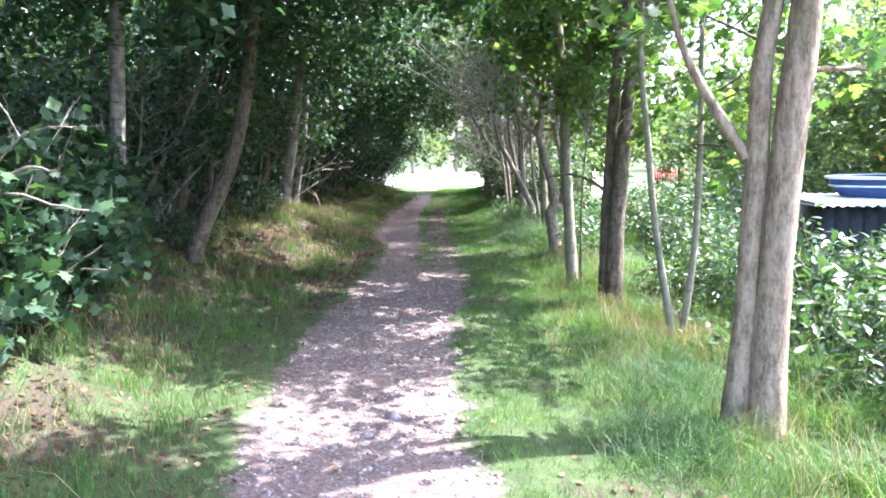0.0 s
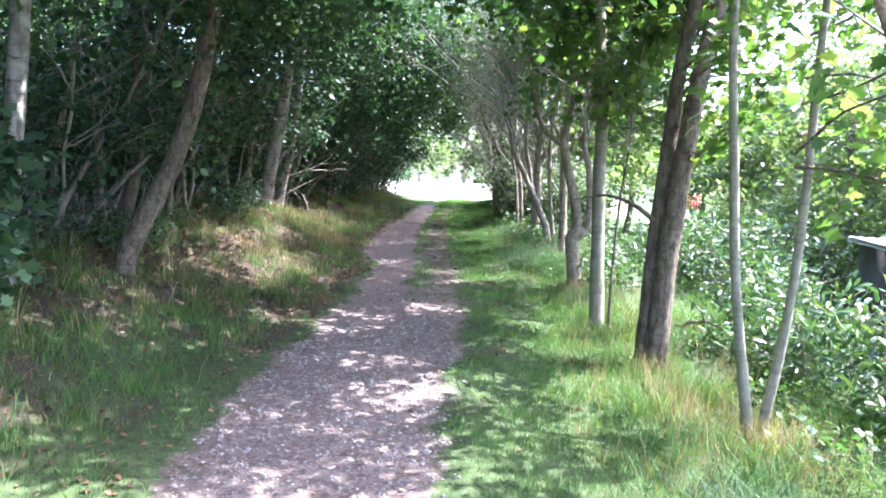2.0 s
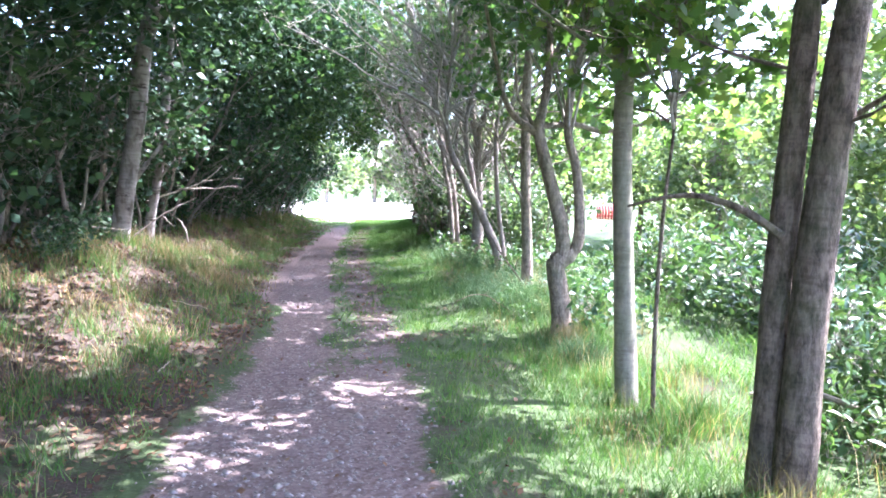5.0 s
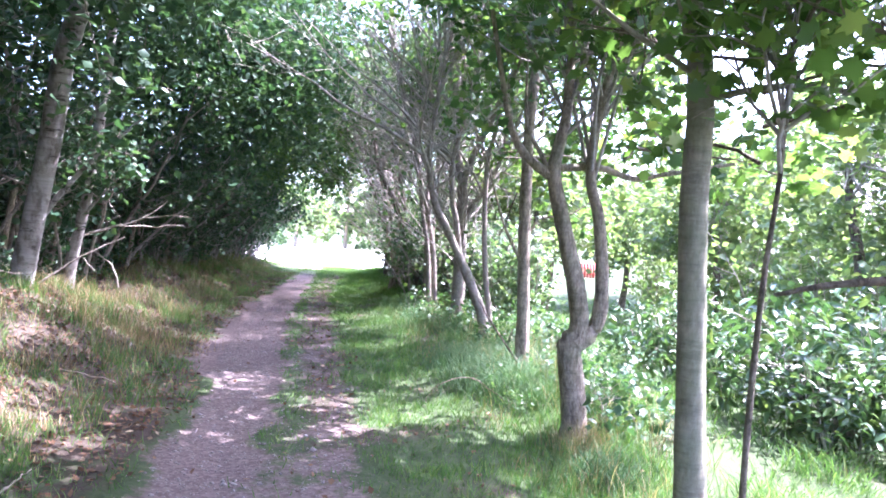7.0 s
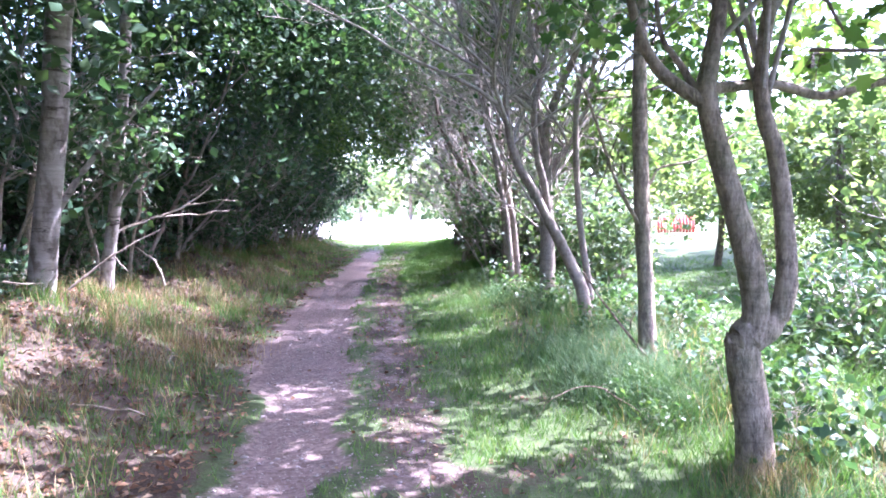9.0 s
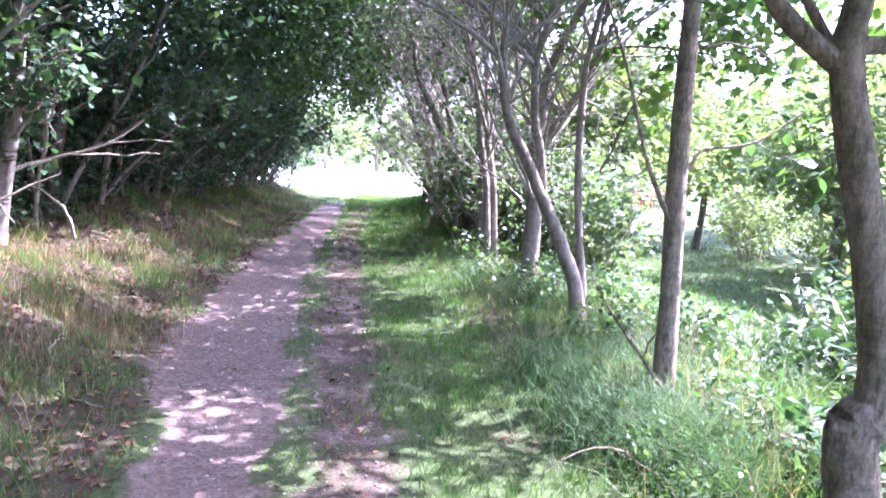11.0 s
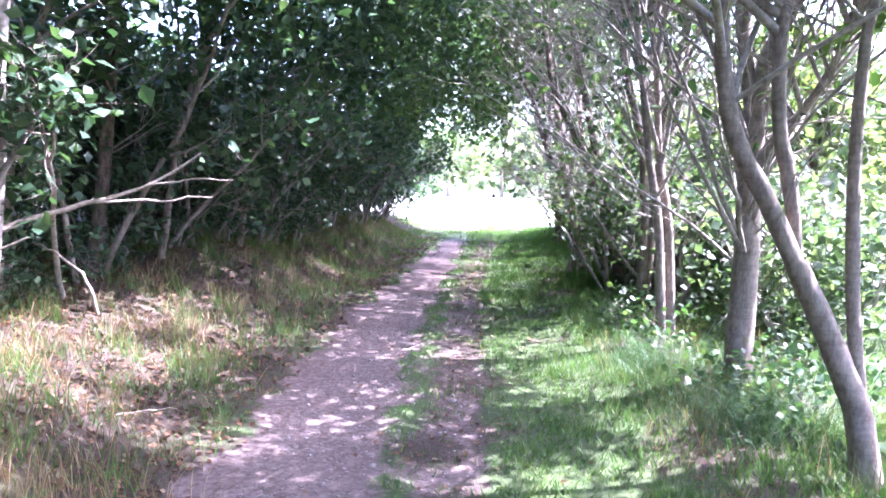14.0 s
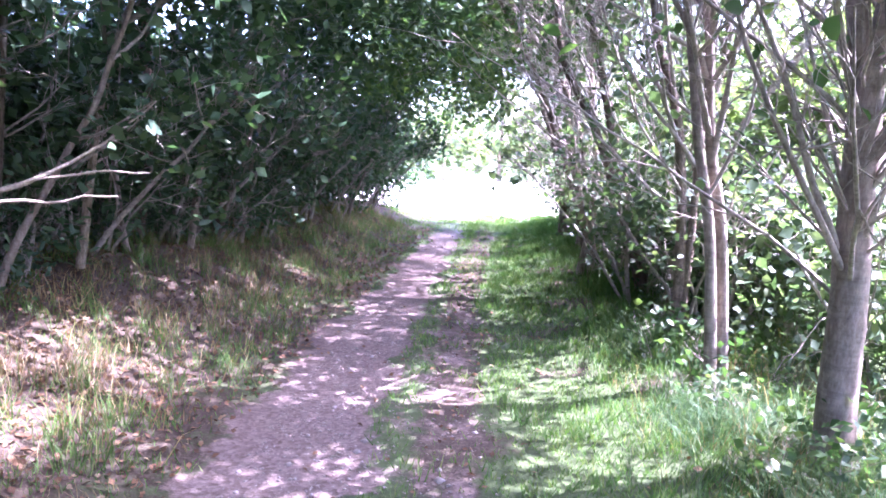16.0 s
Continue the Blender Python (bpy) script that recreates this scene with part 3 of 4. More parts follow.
tree("tree", "pair of thin pale stems rising from one root", (-0.28, 13.4), [
    (up(with_depth([(-0.33, 0.15), (-0.42, 1.19), (-0.55, 1.86), (-0.70, 2.77)], 13.35), 4.6), (0.036, 0.012)),
    (up(with_depth([(-0.24, 0.15), (-0.33, 1.2), (-0.46, 1.86), (-0.52, 2.5)], 13.45), 4.8), (0.036, 0.012))],
    BARK_PALE, LEAF_MID, ((-0.2, 13.5, 4.2), (1.9, 1.4, 1.2), 22), leaf_size=0.09, shape="ovate", leaf_count=1800, low=0.25, twig_count=24, twig_length=0.9, along=420, fan=(10, 1.8, -0.35))


def far_tree_row():
    """The trees further along the open side, closing into the tunnel's end."""
    for i, y in enumerate((14.6, 15.7, 16.9, 18.2, 19.6, 21.2, 22.8, 24.4, 26.0)):
        x = np.interp(y, EDGE_Y, EDGE_X) + 3.0 + rng.uniform(-0.3, 0.5)
        z = float(height(x, y))
        stems = []
        for _ in range(2 + i % 2):
            lean = rng.normal(-0.12, 0.12)
            stems.append((up([(x + rng.normal(0, 0.08), y, z), (x + lean * 0.8, y, z + 0.9), (x + lean * 2, y + 0.1, z + 1.9)], 5.0, 0.2), (rng.uniform(0.03, 0.06), 0.014)))
        tree("tree", "thin multi-stemmed hedgerow tree with small green leaves", (x, y), stems, BARK_GREY if i % 2 else BARK_DARK, LEAF_GREY,
             ((x - 0.2, y, 4.6), (2.3, 1.4, 1.3), 44), leaf_size=0.11, leaf_count=2300, low=0.2, twig_count=18, twig_length=1.1,
             along=520, fan=(7, 1.9, -0.3), clump=0.23, group="hedgerow trees on the open side")


far_tree_row()



def sprays():
    """Thin leafy branches that the row's trees hold out low over the verge and towards the garden."""
    for x, y, z, count, reach, leaf in ((2.5, -0.2, 2.6, 3, 1.2, LEAF_FRESH), (2.3, 2.0, 2.1, 7, 1.1, LEAF_FRESH), (1.78, 3.5, 2.1, 9, 1.2, LEAF_FRESH), (1.5, 5.1, 2.3, 8, 1.2, LEAF_FRESH),
                                        (1.25, 6.9, 2.6, 6, 1.2, LEAF_FRESH), (0.8, 8.75, 2.5, 5, 1.2, LEAF_MID), (0.6, 10.95, 2.0, 5, 1.2, LEAF_FRESH)):
        root = thing("leafy_branch", (x, y, z), "low leafy branches of broad green leaves springing from a trunk", "branch", "low leafy branches of the tree row")
        wood, nodes = Wood(), []
        for _ in range(count):
            line = branch_line((0, 0, rng.uniform(-0.5, 0.9)), (rng.normal(0.55, 0.55), rng.normal(0, 0.6), rng.uniform(0.0, 0.5)), reach * rng.uniform(0.8, 1.4), 0.22, -0.02, 7)
            wood.tube(line, (0.012, 0.004), 5)
            twigs(wood, line, 6, 0.4, 0.004, nodes, 0.0, 1.0, 1, 3)
        tagged(wood.put("twig_mass", BARK_DARK, root), kind="stuff")
        verts, faces = leaf_cloud(leaves_at(nodes, count * 62, 0.06), 0.115, "lobed", 0.5)
        tagged(part("foliage", verts, faces, leaf, root, smooth=False), kind="stuff")


sprays()

# ---- trees and thicket on the bank ----


def bank_tree(label, at, line, radii, bark, crown_shift=1.3, leaf_count=6200, group="", limbs=()):
    x, y = at
    # from y 18 on, lighter leaves stand in for sun coming from the clearing
    return tree("tree", label, at, [(up(line, 7.0, 0.1), radii)], bark, LEAF_DARK if y < 18 else LEAF_MID, ((x + crown_shift, y, 5.2 if bark is BIRCH else 4.8), (3.1 if y < 8 else 2.6, 1.9, 2.1 if bark is BIRCH else 2.4), 105), limbs,
                leaf_size=0.115, leaf_count=int(leaf_count * 1.75), low=0.45, twig_count=12, twig_length=1.0, along=500, group=group, clump=0.23)


bank_tree("birch with flaking pale bark and dark bands on the bank", (-3.35, 1.95),
          [(-3.36, 1.9, 0.5), (-3.35, 1.95, 1.0), (-3.33, 2.05, 2.1), (-3.3, 2.1, 3.0)], (0.075, 0.04), BIRCH, 1.5, 7000,
          limbs=[([(-3.34, 2.0, 1.45), (-3.45, 2.0, 1.75), (-3.5, 2.0, 2.2)], (0.03, 0.012))])
bank_tree("dark tree leaning strongly over the bank", (-3.25, 3.35),
          [(-3.3, 3.3, 0.5), (-3.1, 3.4, 1.0), (-2.88, 3.5, 1.5), (-2.7, 3.6, 2.2), (-2.6, 3.7, 3.0)], (0.085, 0.05), BARK_DARK, 1.6)
bank_tree("birch with smooth silver-grey bark standing in undergrowth", (-4.5, 8.95),
          [(-4.5, 8.95, 0.5), (-4.42, 8.9, 0.9), (-4.1, 8.7, 2.18), (-3.95, 8.6, 3.0)], (0.105, 0.07), BIRCH, 1.3,
          limbs=[([(-4.3, 8.85, 1.3), (-4.0, 8.9, 1.75), (-3.7, 8.95, 2.1), (-3.3, 9.0, 2.5)], (0.035, 0.012))])
bank_tree("slim birch with patchy grey bark at the thicket's edge", (-4.95, 10.7),
          [(-4.95, 10.7, 0.5), (-4.9, 10.7, 0.9), (-4.72, 10.6, 1.6), (-4.6, 10.5, 2.2), (-4.5, 10.5, 3.0)], (0.065, 0.04), BIRCH, 0.1, 4500,
          limbs=[([(-4.72, 10.6, 1.45), (-4.45, 10.6, 1.8), (-4.2, 10.6, 2.2)], (0.022, 0.01))])
for y, dx in ((-4.0, -3.4), (-1.3, -3.3), (0.6, -3.7), (5.2, -3.1), (6.9, -3.3), (12.6, -2.6), (14.6, -2.4), (16.6, -2.3), (18.8, -2.2), (21.0, -2.1), (23.2, -2.0), (25.3, -1.9)):
    x = float(np.interp(y, EDGE_Y, EDGE_X)) + dx
    z = float(height(x, y))
    bank_tree("dark-barked thicket tree with a dense overhanging crown", (x, y),
              [(x, y, z), (x + rng.normal(0.1, 0.1), y, z + 1.0), (x + rng.normal(0.25, 0.1), y, z + 2.4)], (rng.uniform(0.04, 0.075), 0.03), BARK_DARK,
              (1.7 if y < 2 else rng.uniform(1.5, 2.0)) if y < 11 else (0.9 if y < 13 else rng.uniform(1.4, 2.3)), 7600, "thicket trees on the bank")


for y in np.arange(-5.5, 14, 1.7):
    x = float(np.interp(y, EDGE_Y, EDGE_X)) - 7.4 + rng.normal(0, 0.5)
    z = float(height(x, y))
    bank_tree("dark-barked thicket tree with a dense overhanging crown", (x, y),
              [(x, y, z), (x + rng.normal(0.1, 0.1), y, z + 1.0), (x + rng.normal(0.2, 0.1), y, z + 2.4)], (rng.uniform(0.05, 0.09), 0.03), BARK_DARK,
              rng.uniform(-0.3, 0.8), 5600, "thicket trees on the bank")


def shrub(name, label, radii, stems, leaf_count, leaf, leaf_size, shape="oval", bark=None, group="", low=0.15, clump_count=50, scatter=0.16):
    """A shrub, made at the origin: thin stems and a ragged mass of leaves."""
    root = thing(name, (0, 0, 0), label, "shrub", group)
    wood, nodes = Wood(), []
    for _ in range(stems):
        turn, out = rng.uniform(0, 2 * np.pi), rng.uniform(0.3, 0.8)
        foot = np.array((np.cos(turn), np.sin(turn), 0)) * 0.18
        line = branch_line(foot - (0, 0, 0.06), (np.cos(turn) * out, np.sin(turn) * out, 1.6), radii[2] * rng.uniform(1.4, 2.0), 0.22, 0.02, 8)
        stem = Wood()
        stem.tube(line, (rng.uniform(0.012, 0.028) * min(1, radii[2] * 1.6), 0.005 * min(1, radii[2] * 1.6)), 6)
        stem.put("stem", bark or TWIG, root)
        twigs(wood, line, 6, min(0.5, radii[2] * 0.8), min(0.006, radii[2] * 0.012), nodes, 0.15)
    tagged(wood.put("twig_mass", bark or TWIG, root), kind="stuff")
    _, cloud = clumps((0, 0, radii[2] * 1.0), radii, clump_count, int(leaf_count * 0.7), scatter)
    cloud = np.vstack([cloud, leaves_at(nodes, int(leaf_count * 0.3), 0.08)])
    cloud = cloud[cloud[:, 2] > low]
    verts, faces = leaf_cloud(cloud, leaf_size, shape)
    tagged(part("foliage", verts, faces, leaf, root, smooth=False), kind="stuff")
    return root


def plant(models, places):
    """Copies of shrubs at (x, y, scale) places."""
    for i, (x, y, size) in enumerate(places):
        model = models[i % len(models)]
        m = pose(x, y, float(height(x, y)) - 0.03, 0, 0, rng.uniform(0, 360)) @ Matrix.Diagonal((size, size, size * rng.uniform(0.9, 1.15), 1))
        ob = copy_thing(model, m)
        ob.scale = (size, size, size)


def clear(models):
    for model in models:
        for ob in (*model.children_recursive, model):
            bpy.data.objects.remove(ob)


THICKET = [shrub("shrub", "dense dark green thicket shrub with bare grey stems", (1.1, 1.1, 1.35), 9, 2500, LEAF_DARK, 0.11, group="thicket shrubs on the bank", low=0.08) for _ in range(4)]
TWIGGY = [shrub("shrub", "bare twiggy thicket shrub with grey stems and few leaves", (1.0, 1.0, 1.3), 10, 1700, LEAF_DARK, 0.11, group="twiggy shrubs on the bank", low=0.5) for _ in range(3)]
places, twiggy = [], []
for y in np.arange(-5, 27.5, 1.15):
    edge = float(np.interp(y, EDGE_Y, EDGE_X))
    inner = np.interp(y, (0, 4, 9, 13, 18, 26), (-3.9, -3.9, -3.6, -2.9, -2.4, -2.0))
    for row, size in ((0, 0.95), (1.5, 1.2), (3.4, 1.35)):
        if row > 3 and y < 12 and rng.uniform() < 0.5:
            continue
        (twiggy if row == 0 and y < 11.5 else places).append((edge + inner - row + rng.normal(0, 0.3), y + rng.normal(0, 0.3), size * rng.uniform(0.85, 1.15)))
plant(THICKET, places)
plant(TWIGGY, twiggy)
near = shrub("shrub", "broad-leaved dark shrub hanging over the bank", (0.75, 0.75, 0.75), 7, 2300, LEAF_DARK, 0.14, "lobed", low=0.05)
plant([near], [(-2.75, -0.75, 0.95), (-3.0, 0.4, 0.9), (-2.9, -1.5, 1.1), (-3.5, 1.2, 1.0)])
LOW = [shrub("undergrowth_plant", "low leafy bramble plant on the bank", (0.4, 0.4, 0.2), 5, 330, LEAF_DARK, 0.065, group="low plants on the bank", low=0.02, clump_count=18, scatter=0.09) for _ in range(3)]
low_places = []
for y in np.arange(-3, 20, 0.42):
    edge = float(np.interp(y, EDGE_Y, EDGE_X))
    low_places.append((edge - rng.uniform(2.3, 3.6), y, rng.uniform(0.6, 1.3)))
for y in np.arange(7, 20, 0.8):
    edge = float(np.interp(y, EDGE_Y, EDGE_X))
    low_places.append((edge + rng.uniform(3.3, 4.3), y, rng.uniform(0.6, 1.2)))
plant(LOW, low_places)


def lean_stem(label, tall, lean, radius, bark):
    """A thin bare understorey stem, made at the origin, reaching towards the light of the path."""
    root = thing("sapling", (0, 0, 0), label, "tree", "bare stems in the thicket")
    line = branch_line((0, 0, -0.06), (lean, 0, 1.0), tall, 0.13, 0.03, 10)
    stem = Wood()
    stem.tube(smooth_line(line, 3), (radius, radius * 0.35), 7, 0.03)
    stem.put("trunk", bark, root)
    nodes, wood = [], Wood()
    for _ in range(4):
        start = line[rng.integers(3, 9)]
        limb = branch_line(start, (rng.uniform(0.3, 1.1), rng.normal(0, 0.6), rng.uniform(0.3, 1.0)), rng.uniform(0.7, 1.3), 0.2, 0.03, 7)
        wood.tube(limb, (radius * 0.5, 0.004), 5)
        twigs(wood, limb, 5, 0.5, 0.005, nodes, 0.2, 0.9, 1, 3)
    tagged(wood.put("twig_mass", TWIG, root), kind="stuff")
    verts, faces = leaf_cloud(leaves_at(nodes, 240, 0.08), 0.12, "oval")
    tagged(part("foliage", verts, faces, LEAF_DARK, root, smooth=False), kind="stuff")
    return root


STEMS = [lean_stem("thin grey bare-stemmed sapling leaning out of the thicket", tall, lean, radius, bark)
         for tall, lean, radius, bark in ((3.4, 0.25, 0.034, BARK_PALE), (3.0, 0.5, 0.024, TWIG), (3.6, 0.05, 0.042, BARK_GREY), (2.8, 0.7, 0.026, TWIG), (3.4, -0.2, 0.03, BARK_PALE))]
for i, y in enumerate(np.arange(3.6, 25, 0.36)):
    x = float(np.interp(y, EDGE_Y, EDGE_X)) - np.interp(y, (4, 10, 14, 20), (3.0, 2.75, 2.15, 1.75)) - rng.uniform(-0.1, 0.6)
    ob = copy_thing(STEMS[i % 5], pose(x, y, float(height(x, y)) - 0.02, 0, 0, rng.normal(0, 35)))
DARK_LEAVED = [shrub("shrub", "dark blue-green broad-leaved shrub at the foot of the thicket", (0.75, 0.75, 0.6), 7, 800, LEAF_DARK, 0.12, "long", group="broad-leaved shrubs on the bank", low=0.1, clump_count=26) for _ in range(2)]
plant(DARK_LEAVED, [(float(np.interp(y, EDGE_Y, EDGE_X)) - off, y, size) for y, off, size in ((12.9, 2.7, 0.9), (13.9, 2.5, 1.0), (15.0, 2.35, 0.95), (16.2, 2.3, 1.1), (17.6, 2.1, 1.0), (11.6, 3.1, 0.8), (19.4, 2.0, 1.1), (21.4, 1.9, 1.1))])
VERGE = [shrub("undergrowth_plant", "low leafy bramble plant in the long verge grass", (0.32, 0.32, 0.17), 6, 240, LEAF_MID, 0.07, group="low plants on the verge", low=0.01, clump_count=16, scatter=0.08) for _ in range(3)]
plant(VERGE, [(0.52, 7.85, 0.6), (0.68, 7.5, 0.5), (0.4, 8.3, 0.5), (1.05, 8.15, 0.7), (0.75, 9.0, 0.5), (0.55, 9.9, 0.9), (0.15, 11.3, 0.8), (-0.05, 11.9, 0.9), (0.35, 12.3, 1.0), (-0.3, 12.9, 0.9),
              (-0.15, 13.7, 1.1), (-0.5, 14.2, 1.1), (0.8, 10.9, 1.1), (1.3, 10.0, 1.1), (1.5, 7.6, 0.9), (2.3, 4.2, 0.9), (2.6, 1.5, 0.9), (2.5, 2.6, 0.8)])
clear(THICKET + TWIGGY + LOW + [near] + STEMS + DARK_LEAVED + VERGE)

HEDGE = [shrub("shrub", "leafy grey-green hedge shrub behind the tree row", (1.0, 1.0, 0.75), 8, 2200, LEAF_GREY, 0.10, group="hedge shrubs on the open side") for _ in range(3)]
places, thin, garden = [], [], []
for y in np.arange(14.0, 27.5, 1.2):
    edge = float(np.interp(y, EDGE_Y, EDGE_X))
    places.append((edge + 4.4 + rng.normal(0, 0.25), y, 0.9 + 0.02 * y * rng.uniform(0.7, 1.1)))
    if y > 15:
        thin.append((edge + 3.2 + rng.normal(0, 0.2), y + 0.5, rng.uniform(0.7, 1.0)))
        thin.append((edge + 3.4 + rng.normal(0, 0.2), y - 0.1, rng.uniform(1.0, 1.4)))
for y in np.arange(-1, 24, 1.9):
    garden.append((6.8 + rng.normal(0, 0.5), y, rng.uniform(1.0, 1.5)))
    garden.append((9.8 + rng.normal(0, 0.8), y + 0.8, rng.uniform(1.4, 2.0)))
garden = [p for p in garden if not (3.0 < p[0] < 8.6 and 3.6 < p[1] < 8.6)]
# sunlight on these shrubs is partly in the paler leaf colour
SUNNY = [shrub("shrub", "garden shrub beyond the trees, leaves paled for sunlight", (1.0, 1.0, 0.75), 7, 1500, LEAF_GLARE, 0.10, group="sunlit garden shrubs") for _ in range(2)]
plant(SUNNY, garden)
clear(SUNNY)
THIN = [shrub("shrub", "thin straggling hedge shrub with bare stems", (1.0, 1.0, 1.1), 9, 1100, LEAF_GREY, 0.09, group="straggling shrubs under the tree row", low=0.15) for _ in range(2)]
plant(THIN, thin)
clear(THIN)
plant(HEDGE, places)
clear(HEDGE)

EVERGREEN = [shrub("shrub", "glossy evergreen shrub with long leathery leaves", (1.0, 1.0, 0.55), 9, 1500, LEAF_GLOSSY, 0.13, "long", group="evergreen shrubs beyond the trees", low=0.1) for _ in range(3)]
plant(EVERGREEN, [(3.7, 0.6, 0.95), (4.6, -0.3, 1.0), (3.5, 2.6, 0.9), (4.4, 2.2, 1.1), (3.0, 4.7, 0.8), (2.9, 3.6, 0.7), (3.3, 7.4, 0.85),
                  (3.5, 8.2, 1.15), (2.5, 9.4, 0.9), (3.3, 10.4, 1.1), (4.4, 9.4, 1.1), (5.4, 1.0, 1.2), (5.6, 3.2, 1.2)])
clear(EVERGREEN)


def garden_tree(x, y, size, leaf, label, group=""):
    z = float(height(x, y))
    tree("tree", label, (x, y), [(up([(x, y, z), (x + 0.1, y, z + 1), (x + 0.1, y + 0.1, z + 2)], 2.6 * size), (0.09, 0.04))], BARK_DARK, leaf,
         ((x, y, z + 2.6 * size), (1.9 * size, 1.9 * size, 1.7 * size), 70), leaf_size=0.15, leaf_count=6000, low=0.5, twig_count=8, group=group)


# garden trees take the paled leaves, so bright sun is in their colour
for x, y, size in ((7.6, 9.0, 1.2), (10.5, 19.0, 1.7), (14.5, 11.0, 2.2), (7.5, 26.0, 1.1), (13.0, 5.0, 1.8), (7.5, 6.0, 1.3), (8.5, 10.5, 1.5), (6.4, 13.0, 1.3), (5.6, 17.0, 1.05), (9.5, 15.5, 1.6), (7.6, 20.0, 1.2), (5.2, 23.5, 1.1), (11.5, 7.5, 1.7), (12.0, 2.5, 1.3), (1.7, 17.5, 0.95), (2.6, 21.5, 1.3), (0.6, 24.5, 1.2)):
    garden_tree(x, y, size, LEAF_GLARE, "broad garden tree beyond the row, leaves paled for full sun", "garden trees beyond the row")
garden_tree(9.6, 12.6, 0.75, LEAF_RUST, "small tree with rusty orange autumn foliage")
garden_tree(10.4, 6.8, 0.7, LEAF_RUST, "small tree with rusty orange autumn foliage")


def far_woods():
    """Trees and hedge beyond the sunny clearing and round the place."""
    for i in range(26):
        x, y = -52 + i * 3.6 + rng.normal(0, 1.0), 54 + rng.uniform(0, 6)
        size = rng.uniform(1.3, 2.4)
        z = 0.0
        # the washed-out glare over the far trees is put into their leaf colour
        tree("tree", "distant green tree across the clearing, leaves paled for sun glare", (x, y), [([(x, y, z), (x, y, 1.6), (x + 0.2, y, 3.0 * size)], (0.15, 0.06))], BARK_GREY, LEAF_GLARE,
             ((x, y, 1.5 * size), (2.6 * size, 2.0, 1.6 * size), 60), leaf_size=0.4, leaf_count=2200, low=0.5, twig_count=5, group="distant trees across the clearing")


far_woods()

# ---- garden buildings ----


def box(a, b):
    (x0, y0, z0), (x1, y1, z1) = a, b
    verts = [(x, y, z) for z in (z0, z1) for y in (y0, y1) for x in (x0, x1)]
    return np.array(verts, dtype=float), np.array([(0, 2, 3, 1), (4, 5, 7, 6), (0, 1, 5, 4), (2, 6, 7, 3), (0, 4, 6, 2), (1, 3, 7, 5)])


def shed():
    root = thing("shed", (4.4, 5.1, -0.45), "low dark-boarded shed with a white corrugated roof edge", "shed")
    for i in range(17):
        part("board", *box((i * 0.17, 0, 0), (i * 0.17 + 0.162, 0.03, 1.36)), SHED_WALL, root, smooth=False)
    part("wall", *box((0, 0.034, 0), (2.88, 1.5, 1.36)), SHED_WALL, root, smooth=False)
    xs = np.linspace(-0.12, 3.0, 91)
    rows = []
    for y, z in ((-0.16, 1.40), (1.6, 1.40)):
        for dz in (0, 0.05):
            rows.append(np.stack([xs, np.full_like(xs, y), z + dz + 0.015 * np.sin(xs * 55)], 1))
    i, n = np.arange(90), 91
    faces = np.vstack([np.stack([i, i + 1, i + 1 + b, i + b], 1) + a for a, b in ((0, n), (n, 2 * n), (0, 2 * n), (2 * n, n))])
    part("roof", np.vstack(rows), faces, SHED_ROOF, root, "white corrugated sheet roof")


shed()


def tub():
    root = thing("tub", (5.95, 5.85, 1.015), "shallow oval dark blue tub lying on the shed roof", "tub")

    def ring(profile, name, mat, label=""):
        turn = np.linspace(0, 2 * np.pi, 33)[:-1]
        verts = np.vstack([np.stack([(r + 0.35) * np.cos(turn), r * 0.8 * np.sin(turn), np.full(32, z)], 1) for r, z in profile])
        i, j = np.meshgrid(np.arange(len(profile) - 1), np.arange(32), indexing="ij")
        k = (j + 1) % 32
        part(name, verts, np.stack([i * 32 + j, i * 32 + k, (i + 1) * 32 + k, (i + 1) * 32 + j], -1).reshape(-1, 4), mat, root, label)

    ring([(0.02, 0.0), (0.7, 0.0), (0.84, 0.14), (0.88, 0.27), (0.80, 0.27), (0.7, 0.04), (0.02, 0.03)], "bowl", BLUE_PAINT)
    ring([(0.88, 0.24), (0.92, 0.25), (0.92, 0.28), (0.87, 0.285), (0.87, 0.25)], "rim", SHED_ROOF, "pale rim")
    ring([(0.855, 0.14), (0.87, 0.145), (0.873, 0.16), (0.855, 0.165)], "stripe", SHED_ROOF, "pale stripe")


tub()


def red_fence():
    root = thing("slatted_panel", (5.5, 34.0, float(height(5.8, 34.0))), "red slatted garden panel among the trees", "fence")
    for i in range(12):
        part("slat", *box((i * 0.13, 0, 0.02), (i * 0.13 + 0.1, 0.025, 0.75)), RED_PAINT, root, smooth=False)
    for z in (0.15, 0.55):
        part("rail", *box((0, 0.028, z), (1.54, 0.06, z + 0.08)), RED_PAINT, root, smooth=False)


red_fence()

# ---- dead wood ----


def stick(name, label, lines, radii, mat=None):
    """A fallen or hanging branch: one main line and its forks."""
    at = np.asarray(lines[0][0], dtype=float)
    root = thing(name, at, label, "branch")
    for i, line in enumerate(lines):
        wood = Wood()
        curve = smooth_line(np.asarray(line, dtype=float) - at, 4)
        wood.tube(curve + rng.normal(0, 0.006, curve.shape), (radii[0] / (1 + i), radii[1]), 6, 0.05)
        wood.put("fork" if i else "stem", mat or DEAD_WOOD, root)


